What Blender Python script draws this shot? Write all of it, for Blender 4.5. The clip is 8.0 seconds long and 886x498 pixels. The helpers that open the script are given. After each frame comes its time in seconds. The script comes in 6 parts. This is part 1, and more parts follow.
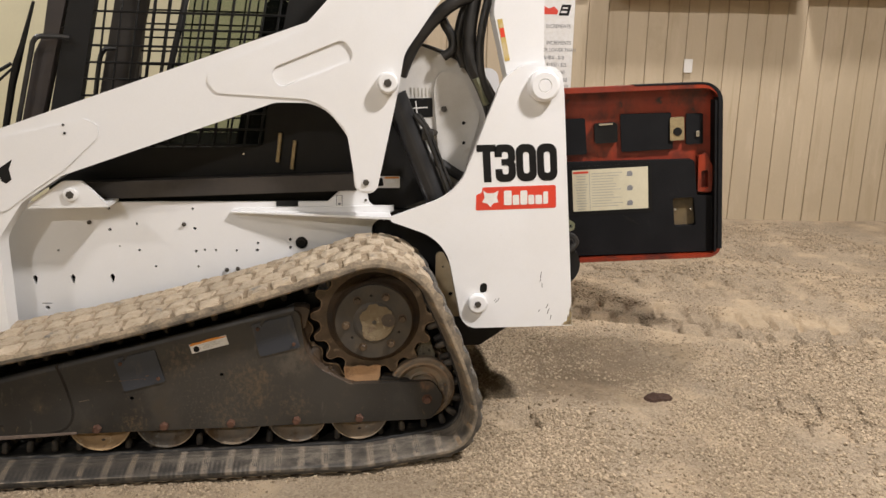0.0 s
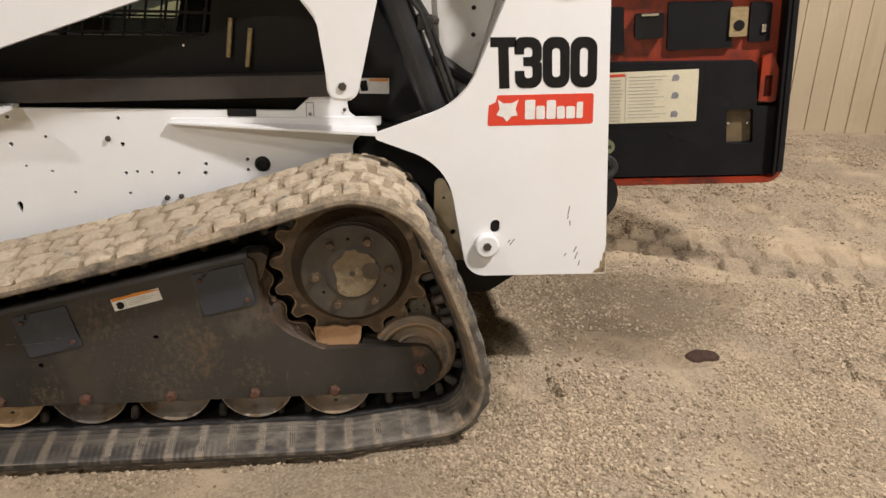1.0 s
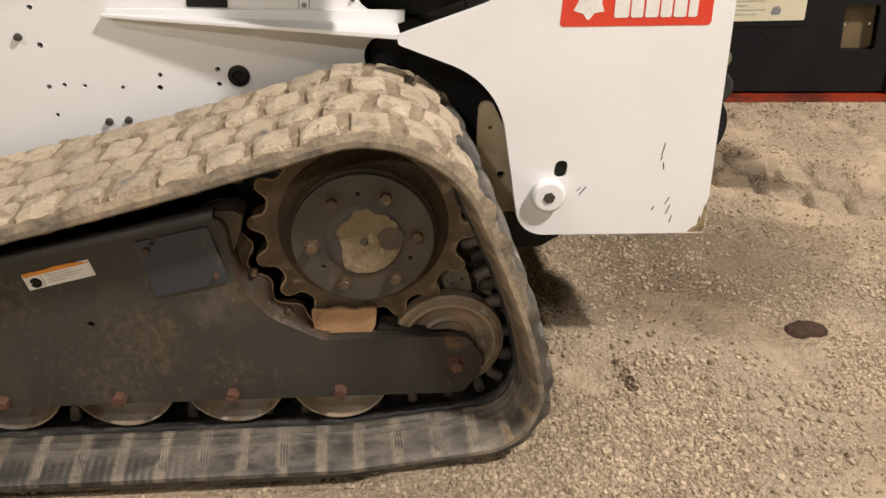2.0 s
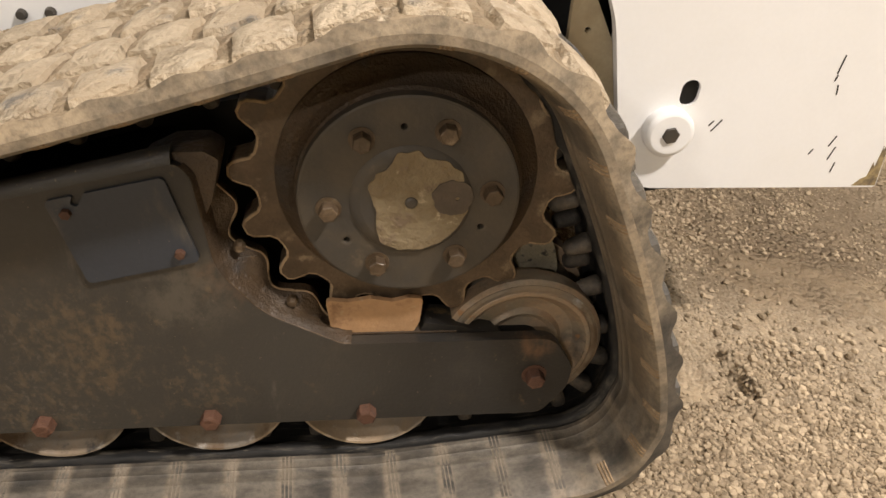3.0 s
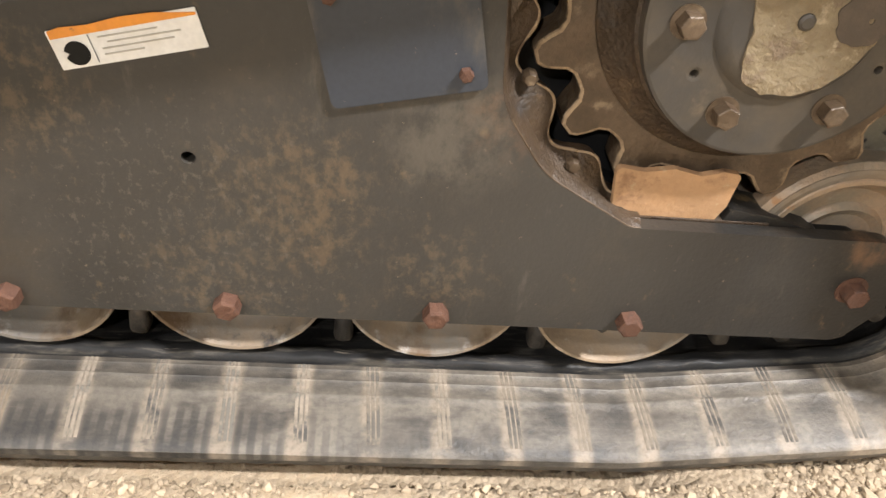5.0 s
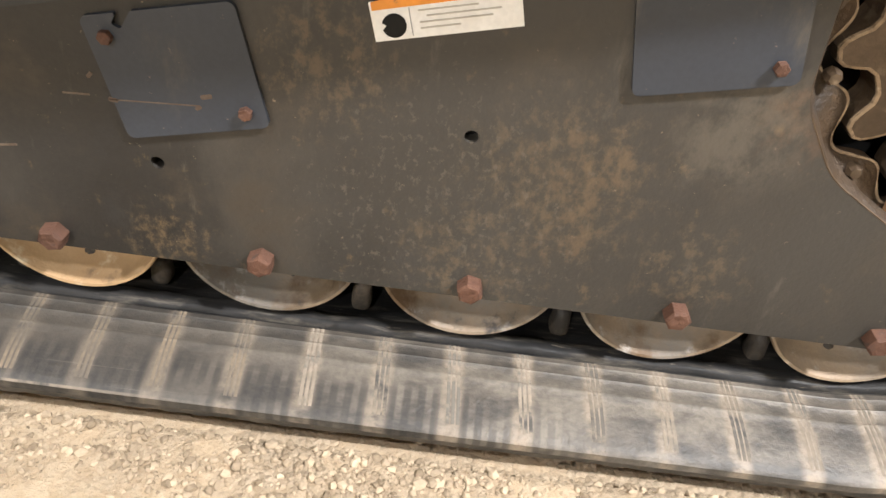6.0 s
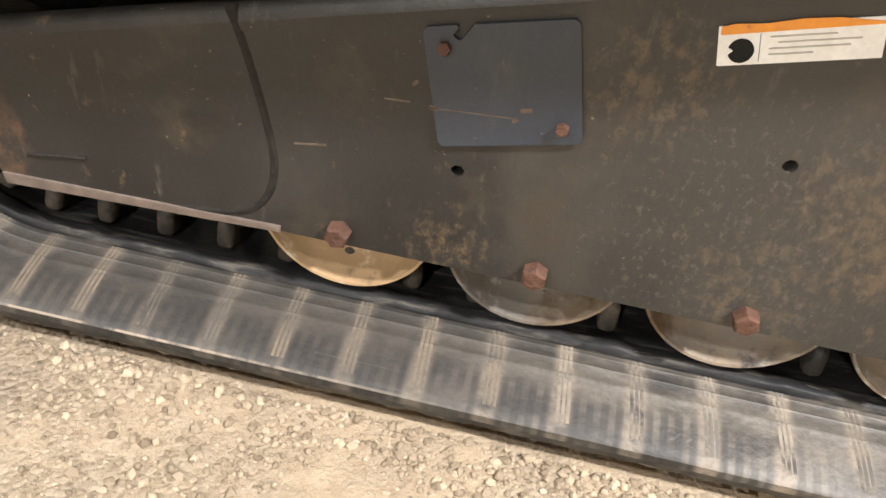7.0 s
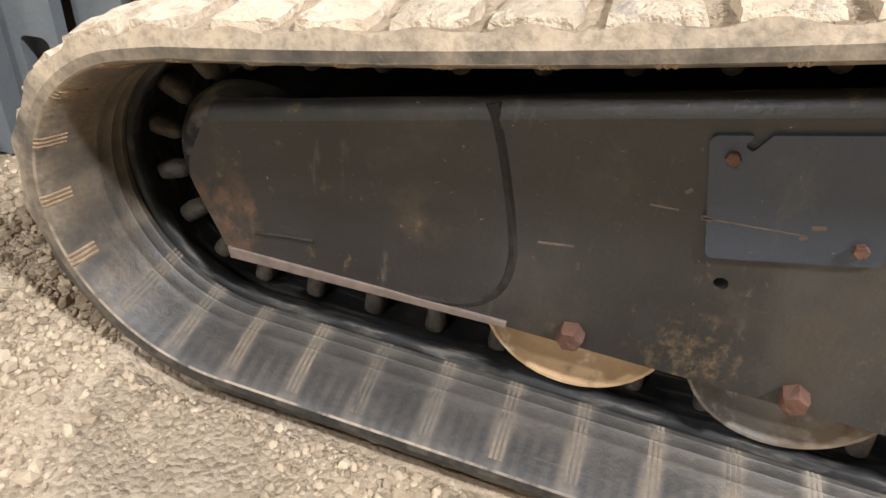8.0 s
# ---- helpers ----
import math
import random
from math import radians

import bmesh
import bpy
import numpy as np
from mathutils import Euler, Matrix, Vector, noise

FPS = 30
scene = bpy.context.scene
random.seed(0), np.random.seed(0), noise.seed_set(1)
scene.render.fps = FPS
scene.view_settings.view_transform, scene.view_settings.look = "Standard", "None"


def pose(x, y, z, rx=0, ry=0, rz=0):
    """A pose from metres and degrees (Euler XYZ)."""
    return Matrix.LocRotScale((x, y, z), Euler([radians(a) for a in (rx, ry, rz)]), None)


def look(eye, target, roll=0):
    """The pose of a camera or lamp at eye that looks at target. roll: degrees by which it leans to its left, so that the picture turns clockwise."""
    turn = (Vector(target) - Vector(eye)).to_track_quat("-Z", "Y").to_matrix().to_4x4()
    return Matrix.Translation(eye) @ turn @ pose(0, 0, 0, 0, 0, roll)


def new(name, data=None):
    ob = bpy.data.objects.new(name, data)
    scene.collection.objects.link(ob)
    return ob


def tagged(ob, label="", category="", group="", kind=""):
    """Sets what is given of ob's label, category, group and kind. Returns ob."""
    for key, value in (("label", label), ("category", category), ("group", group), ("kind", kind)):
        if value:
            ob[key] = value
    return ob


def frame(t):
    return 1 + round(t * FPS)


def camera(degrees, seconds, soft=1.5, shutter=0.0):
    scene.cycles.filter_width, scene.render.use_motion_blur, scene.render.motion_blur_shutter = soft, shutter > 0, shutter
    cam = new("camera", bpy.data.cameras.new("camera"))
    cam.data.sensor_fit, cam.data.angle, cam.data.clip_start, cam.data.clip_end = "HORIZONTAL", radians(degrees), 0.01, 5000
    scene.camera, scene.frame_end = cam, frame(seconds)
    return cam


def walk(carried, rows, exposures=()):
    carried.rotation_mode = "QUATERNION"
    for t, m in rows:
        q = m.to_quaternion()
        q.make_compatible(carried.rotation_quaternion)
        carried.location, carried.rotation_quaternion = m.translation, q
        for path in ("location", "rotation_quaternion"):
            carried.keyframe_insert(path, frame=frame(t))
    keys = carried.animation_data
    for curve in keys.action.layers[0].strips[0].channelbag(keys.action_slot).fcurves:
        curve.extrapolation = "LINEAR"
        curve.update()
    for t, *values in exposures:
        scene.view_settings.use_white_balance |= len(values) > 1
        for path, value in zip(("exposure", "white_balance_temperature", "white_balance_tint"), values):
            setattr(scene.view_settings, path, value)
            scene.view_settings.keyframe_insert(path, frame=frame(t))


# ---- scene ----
cam = camera(62.1, 8.0)
PATH = [
    (0, (-0.096, -2.658, 1.465), (0.161, -0.729, 1.004), 1.0),
    (0.5, (-0.069, -2.318, 1.443), (0.196, -0.422, 0.863), 1.4),
    (0.6, (-0.059, -2.25, 1.434), (0.204, -0.362, 0.829), 1.5),
    (1, (0.006, -1.987, 1.388), (0.246, -0.136, 0.671), 1.8),
    (1.5, (0.025, -1.672, 1.345), (0.246, 0.125, 0.496), 2.3),
    (1.7, (0.013, -1.531, 1.32), (0.226, 0.242, 0.42), 2.4),
    (2.8, (-0.037, -0.912, 1.087), (0.179, 0.744, -0.015), 3.1),
    (3, (-0.068, -0.832, 1.037), (0.159, 0.809, -0.083), 3.6),
    (3.5, (-0.088, -0.665, 0.934), (0.162, 0.913, -0.269), 4.9),
    (4, (-0.118, -0.623, 0.853), (0.133, 0.933, -0.377), 5.8),
    (4.5, (-0.266, -0.642, 0.8), (-0.026, 0.914, -0.434), 6.7),
    (4.7, (-0.317, -0.648, 0.786), (-0.091, 0.911, -0.446), 7.0),
    (5.8, (-0.552, -0.65, 0.735), (-0.472, 0.91, -0.513), 8.4),
    (6, (-0.597, -0.654, 0.726), (-0.562, 0.914, -0.515), 8.2),
    (6.5, (-0.701, -0.669, 0.71), (-0.767, 0.906, -0.521), 8.2),
    (7, (-0.82, -0.689, 0.7), (-1.007, 0.884, -0.521), 7.8),
    (7.5, (-0.93, -0.693, 0.704), (-1.234, 0.864, -0.514), 7.0),
    (8, (-0.997, -0.643, 0.72), (-1.461, 0.901, -0.464), 4.9),
]
EXPOSURES = [(0, -0.65, 6450, 12), (1.5, -0.58, 6550, 12), (2.8, -0.48, 7000, 12), (3.5, -0.03, 6700, 12), (4.0, 0.24, 6500, 11), (4.5, 0.57, 6300, 10), (6.0, 0.73, 6150, 10), (7.0, 0.73, 6100, 10), (8.0, 0.48, 5850, 10)]
walk(cam, [(t, look(eye, target, roll)) for t, eye, target, roll in PATH], EXPOSURES)

# ---- light ----
world = bpy.data.worlds.new("world")
scene.world = world
world.use_nodes = True
world.node_tree.nodes["Background"].inputs["Color"].default_value = (0.9, 0.85, 0.75, 1)
world.node_tree.nodes["Background"].inputs["Strength"].default_value = 0.01
LAMP_SPOTS = [(2.8, -2.0, 760), (-5.0, -3.4, 260), (-3.0, -8.2, 600), (3.6, 3.3, 330), (-5.0, 3.3, 330)]
LAMP_Z = 5.4
LAMP_COLOR = (1.0, 0.95, 0.91)


# ---- materials ----
def nodes_of(m):
    m.use_nodes = True
    nt = m.node_tree
    return nt, nt.nodes["Principled BSDF"]


def link(nt, a, b):
    nt.links.new(a, b)


def noise_node(nt, scale, detail=6.0, rough=0.6, stretch=None, distort=0.0):
    pos = nt.nodes.new("ShaderNodeNewGeometry")
    n = nt.nodes.new("ShaderNodeTexNoise")
    n.inputs["Scale"].default_value = scale
    n.inputs["Detail"].default_value = detail
    n.inputs["Roughness"].default_value = rough
    n.inputs["Distortion"].default_value = distort
    if stretch:
        mp = nt.nodes.new("ShaderNodeMapping")
        mp.inputs["Scale"].default_value = stretch
        link(nt, pos.outputs["Position"], mp.inputs["Vector"])
        link(nt, mp.outputs["Vector"], n.inputs["Vector"])
    else:
        link(nt, pos.outputs["Position"], n.inputs["Vector"])
    return n.outputs["Fac"]


def ramp(nt, fac, lo, hi):
    r = nt.nodes.new("ShaderNodeMapRange")
    r.interpolation_type = "SMOOTHSTEP"
    r.inputs["From Min"].default_value = lo
    r.inputs["From Max"].default_value = hi
    link(nt, fac, r.inputs["Value"])
    return r.outputs["Result"]


def mix(nt, fac, a, b):
    m = nt.nodes.new("ShaderNodeMix")
    m.data_type = "RGBA"
    if isinstance(fac, (int, float)):
        m.inputs["Factor"].default_value = fac
    else:
        link(nt, fac, m.inputs["Factor"])
    for sock, v in ((m.inputs[6], a), (m.inputs[7], b)):
        if isinstance(v, tuple):
            sock.default_value = (*v, 1)
        else:
            link(nt, v, sock)
    return m.outputs[2]


def math_node(nt, op, a, b):
    m = nt.nodes.new("ShaderNodeMath")
    m.operation = op
    for i, v in enumerate((a, b)):
        if isinstance(v, (int, float)):
            m.inputs[i].default_value = v
        else:
            link(nt, v, m.inputs[i])
    return m.outputs[0]


def surface(name, base, second, scale=9.0, rough=0.6, metal=0.0, bump=0.15, fine=160.0, stains=(), vary=0.0, spec=0.5, stretch=None, bump_size=0.004, grainy=0.35):
    """A surface with variation at two sizes; stains: (colour, scale, low, high, stretch)."""
    m = bpy.data.materials.new(name)
    nt, bsdf = nodes_of(m)
    big = ramp(nt, noise_node(nt, scale, stretch=stretch), 0.35, 0.65)
    col = mix(nt, big, base, second)
    grain = noise_node(nt, fine, 3.0)
    g = ramp(nt, grain, 0.3, 0.7)
    col = mix(nt, math_node(nt, "MULTIPLY", g, grainy), col, tuple(c * 0.72 for c in base))
    for colour, sc, lo, hi, st in stains:
        f = ramp(nt, noise_node(nt, sc, 8.0, 0.65, st), lo, hi)
        col = mix(nt, f, col, colour)
    if vary:
        info = nt.nodes.new("ShaderNodeObjectInfo")
        hsv = nt.nodes.new("ShaderNodeHueSaturation")
        v2 = math_node(nt, "ADD", math_node(nt, "MULTIPLY", info.outputs["Random"], vary), 1.0 - vary / 2)
        link(nt, v2, hsv.inputs["Value"])
        link(nt, col, hsv.inputs["Color"])
        col = hsv.outputs["Color"]
    link(nt, col, bsdf.inputs["Base Color"])
    rr = math_node(nt, "ADD", math_node(nt, "MULTIPLY", big, 0.16), rough - 0.08)
    link(nt, rr, bsdf.inputs["Roughness"])
    bsdf.inputs["Metallic"].default_value = metal
    bsdf.inputs["Specular IOR Level"].default_value = spec
    if bump:
        b = nt.nodes.new("ShaderNodeBump")
        b.inputs["Strength"].default_value = bump
        b.inputs["Distance"].default_value = bump_size
        link(nt, math_node(nt, "ADD", grain, big), b.inputs["Height"])
        link(nt, b.outputs["Normal"], bsdf.inputs["Normal"])
    return m


MUD = (0.43, 0.345, 0.24)
WHITE = surface("white_paint", (0.785, 0.79, 0.795), (0.755, 0.755, 0.75), 2.5, 0.38, bump=0.01, grainy=0.05, stains=[((0.55, 0.48, 0.38), 14, 0.70, 0.85, None)])
GREY_WHITE = surface("dusty_white_paint", (0.66, 0.645, 0.615), (0.58, 0.56, 0.52), 5, 0.5, bump=0.03, grainy=0.12, stains=[((0.35, 0.30, 0.23), 9, 0.6, 0.8, None)])
# black paint; also colours the sheets that stand in for deep shade
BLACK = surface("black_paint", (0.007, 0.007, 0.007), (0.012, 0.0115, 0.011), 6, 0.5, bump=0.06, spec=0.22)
DARK_BAR = surface("dusty_black_paint", (0.045, 0.037, 0.031), (0.034, 0.029, 0.025), 5, 0.6, bump=0.06)
FRAME = surface("worn_dark_frame_paint", (0.0180, 0.0165, 0.0147), (0.0260, 0.0234, 0.0198), 5, 0.5, bump=0.14, stains=[
    ((0.044, 0.039, 0.032), 3.4, 0.52, 0.70, (1, 1, 0.8)), ((0.024, 0.023, 0.022), 9, 0.56, 0.74, None), ((0.043, 0.034, 0.024), 7, 0.53, 0.70, None),
    ((0.125, 0.086, 0.042), 30, 0.60, 0.74, (1, 1, 0.7)), ((0.085, 0.074, 0.058), 20, 0.60, 0.76, (1.4, 1, 0.4)), ((0.20, 0.155, 0.10), 110, 0.64, 0.72, None)])


def spotted(material, centres, colour, scale, lo, hi, most):
    """Specks of rust and broader tints gathered round a few places (x, z, radius)."""
    nt, bsdf = nodes_of(material)
    old = bsdf.inputs["Base Color"].links[0].from_socket
    pos = nt.nodes.new("ShaderNodeNewGeometry")
    near = None
    for x, z, r in centres:
        d = nt.nodes.new("ShaderNodeVectorMath")
        d.operation = "DISTANCE"
        d.inputs[1].default_value = (x, 0, z)
        link(nt, pos.outputs["Position"], d.inputs[0])
        g = ramp(nt, d.outputs["Value"], r, r * 0.25)
        near = g if near is None else math_node(nt, "MAXIMUM", near, g)
    specks = ramp(nt, math_node(nt, "ADD", noise_node(nt, scale, 6, 0.7, (1, 1, 0.75)), math_node(nt, "MULTIPLY", near, 0.16)), lo, hi)
    col = mix(nt, math_node(nt, "MULTIPLY", math_node(nt, "MULTIPLY", specks, near), most), old, colour)
    link(nt, col, bsdf.inputs["Base Color"])


spotted(FRAME, [(-0.47, 0.31, 0.20), (-0.71, 0.41, 0.13), (-0.55, 0.20, 0.16), (-0.90, 0.17, 0.10), (-0.30, 0.22, 0.12)], (0.165, 0.113, 0.058), 60, 0.60, 0.80, 0.48)
spotted(FRAME, [(-0.45, 0.33, 0.12), (-0.45, 0.25, 0.08)], (0.19, 0.118, 0.054), 40, 0.60, 0.80, 0.5)
spotted(FRAME, [(-1.47, 0.19, 0.09), (-0.25, 0.42, 0.07), (0.20, 0.29, 0.05)], (0.20, 0.105, 0.050), 18, 0.52, 0.76, 0.55)
spotted(FRAME, [(-0.58, 0.24, 0.36)], (0.16, 0.135, 0.10), 110, 0.69, 0.80, 0.42)
# broad paler tint: brighter light on the plate's rear half put into the colour
spotted(FRAME, [(-0.52, 0.32, 0.42), (-0.20, 0.28, 0.30)], (0.066, 0.059, 0.049), 5, 0.30, 0.62, 0.42)
spotted(FRAME, [(-0.305, 0.40, 0.11)], (0.125, 0.106, 0.080), 22, 0.50, 0.72, 0.45)
SLATE = surface("slate_cover_paint", (0.029, 0.034, 0.044), (0.033, 0.038, 0.048), 8, 0.5, bump=0.05, stains=[((0.075, 0.068, 0.058), 12, 0.56, 0.72, (1, 1, 0.4)), ((0.16, 0.13, 0.10), 110, 0.66, 0.74, None)])
RUST = surface("rusty_bolt", (0.078, 0.034, 0.019), (0.108, 0.050, 0.029), 60, 0.75, bump=0.4, stains=[((0.045, 0.030, 0.024), 40, 0.55, 0.70, None), ((0.20, 0.14, 0.095), 90, 0.64, 0.76, None)], vary=0.3)
SPROCKET = surface("rusty_sprocket_steel", (0.068, 0.045, 0.026), (0.120, 0.081, 0.048), 22, 0.48, 0.15, bump=0.3, stains=[((0.26, 0.195, 0.125), 24, 0.54, 0.74, None), ((0.05, 0.04, 0.032), 12, 0.58, 0.75, None)])
HUB = surface("dusty_dark_hub", (0.060, 0.048, 0.034), (0.043, 0.038, 0.032), 14, 0.55, bump=0.12, stains=[((0.14, 0.105, 0.065), 16, 0.58, 0.76, None)])
IDLER_RUST = surface("rusty_idler_steel", (0.225, 0.185, 0.135), (0.30, 0.205, 0.128), 15, 0.5, 0.1, bump=0.3, stains=[((0.09, 0.075, 0.06), 13, 0.54, 0.70, None), ((0.36, 0.34, 0.29), 19, 0.58, 0.72, None), ((0.26, 0.13, 0.05), 26, 0.62, 0.74, None)])
GUARD = surface("mud_smeared_guard", (0.062, 0.039, 0.021), (0.040, 0.027, 0.016), 12, 0.55, bump=0.7, stains=[((0.13, 0.085, 0.046), 20, 0.58, 0.78, None), ((0.04, 0.032, 0.026), 16, 0.58, 0.72, None)])
CLAY = surface("grey_green_clay", (0.21, 0.183, 0.128), (0.15, 0.13, 0.092), 18, 0.85, bump=0.9, fine=90, stains=[((0.03, 0.027, 0.022), 60, 0.56, 0.64, None), ((0.22, 0.20, 0.15), 30, 0.58, 0.74, None)])
CAP = surface("dry_mud_cake", (0.205, 0.160, 0.095), (0.165, 0.122, 0.069), 26, 0.9, bump=0.55, fine=120, bump_size=0.004, stains=[((0.15, 0.11, 0.07), 30, 0.55, 0.66, None), ((0.33, 0.27, 0.18), 45, 0.58, 0.70, None), ((0.16, 0.10, 0.045), 55, 0.62, 0.70, None)])
PATCH = surface("bare_orange_mud", (0.42, 0.245, 0.122), (0.36, 0.215, 0.11), 18, 0.8, bump=0.25, stains=[((0.22, 0.12, 0.06), 26, 0.56, 0.72, None), ((0.42, 0.30, 0.17), 40, 0.60, 0.72, None)])
ROLLER_TAN = surface("dust_caked_roller", (0.42, 0.285, 0.150), (0.34, 0.220, 0.110), 9, 0.75, bump=0.25, stains=[((0.16, 0.105, 0.06), 14, 0.58, 0.72, None), ((0.52, 0.42, 0.28), 22, 0.58, 0.72, None)])
ROLLER = surface("worn_roller_steel", (0.235, 0.175, 0.115), (0.15, 0.135, 0.115), 9, 0.6, 0.05, bump=0.2, stains=[((0.10, 0.062, 0.032), 12, 0.50, 0.68, None), ((0.34, 0.33, 0.31), 22, 0.58, 0.72, None), ((0.045, 0.042, 0.04), 15, 0.60, 0.72, None)], vary=0.5)
ORANGE = surface("orange_red_paint", (0.33, 0.038, 0.012), (0.22, 0.025, 0.010), 4, 0.42, bump=0.05, stains=[((0.085, 0.018, 0.011), 5, 0.44, 0.66, (1, 1, 0.6)), ((0.05, 0.03, 0.022), 16, 0.60, 0.72, None)])
FOAM = surface("black_foam_liner", (0.009, 0.009, 0.010), (0.015, 0.015, 0.016), 5, 0.8, bump=0.2, spec=0.15, stains=[((0.06, 0.053, 0.046), 8, 0.62, 0.85, None)])
PAPER = surface("cream_label", (0.72, 0.67, 0.50), (0.66, 0.61, 0.44), 6, 0.5, bump=0.02)
INK = surface("black_print", (0.007, 0.007, 0.007), (0.011, 0.0105, 0.010), 30, 0.6, bump=0.02, spec=0.2)
FAINT_INK = surface("faded_print", (0.46, 0.44, 0.39), (0.40, 0.38, 0.33), 30, 0.5, bump=0)
RED = surface("red_decal", (0.70, 0.060, 0.030), (0.66, 0.055, 0.030), 12, 0.4, bump=0.02)
STICKER = surface("white_sticker", (0.80, 0.79, 0.77), (0.74, 0.72, 0.68), 25, 0.5, bump=0.03)
AMBER = surface("orange_sticker_band", (0.78, 0.30, 0.03), (0.66, 0.25, 0.04), 30, 0.55, bump=0.03, stains=[((0.12, 0.09, 0.06), 60, 0.62, 0.7, None)])
GREY_INK = surface("grey_print", (0.20, 0.20, 0.21), (0.27, 0.27, 0.28), 30, 0.5, bump=0)
WALLBOARD = surface("tan_wall_panelling", (0.52, 0.425, 0.295), (0.56, 0.46, 0.325), 1.6, 0.65, bump=0.06, stains=[((0.43, 0.345, 0.225), 14, 0.56, 0.72, (1, 1, 0.05)), ((0.46, 0.37, 0.25), 9, 0.52, 0.72, (1, 1, 0.12)), ((0.57, 0.47, 0.34), 7, 0.54, 0.72, (1, 1, 0.2)), ((0.47, 0.38, 0.26), 3, 0.55, 0.70, (1, 1, 0.6))], vary=0.08, stretch=(1, 1, 0.2))
CREAM = surface("cream_wall_paint", (0.62, 0.58, 0.40), (0.58, 0.54, 0.38), 1.2, 0.6, bump=0.03)
ROOF = surface("grey_ceiling_sheet", (0.22, 0.21, 0.20), (0.19, 0.18, 0.17), 1.5, 0.6, bump=0.03)
BRASS = surface("yellowed_metal", (0.46, 0.36, 0.20), (0.34, 0.27, 0.15), 40, 0.45, 0.5, bump=0.1)
GREEN = surface("green_fitting", (0.16, 0.17, 0.10), (0.22, 0.22, 0.15), 40, 0.5, 0.3, bump=0.1)
HOSE = surface("black_hose", (0.014, 0.0135, 0.013), (0.026, 0.024, 0.022), 12, 0.45, bump=0.12, fine=300)
CYL = surface("black_cylinder_paint", (0.016, 0.0165, 0.018), (0.023, 0.023, 0.024), 9, 0.38, bump=0.05)
CHROME = bpy.data.materials.new("bright_steel")
_, _b = nodes_of(CHROME)
_b.inputs["Base Color"].default_value = (0.6, 0.58, 0.55, 1)
_b.inputs["Metallic"].default_value, _b.inputs["Roughness"].default_value = 1.0, 0.25
ATTACH = surface("grey_attachment_paint", (0.135, 0.15, 0.158), (0.11, 0.122, 0.13), 5, 0.5, bump=0.08, stains=[((0.24, 0.21, 0.16), 6, 0.6, 0.8, None)])
PLASTIC = surface("white_plastic", (0.80, 0.78, 0.74), (0.78, 0.76, 0.72), 10, 0.4, bump=0)
GLOW = bpy.data.materials.new("lamp_glow")
_, _b = nodes_of(GLOW)
_b.inputs["Emission Color"].default_value = (*LAMP_COLOR, 1)
_b.inputs["Emission Strength"].default_value = 6.0


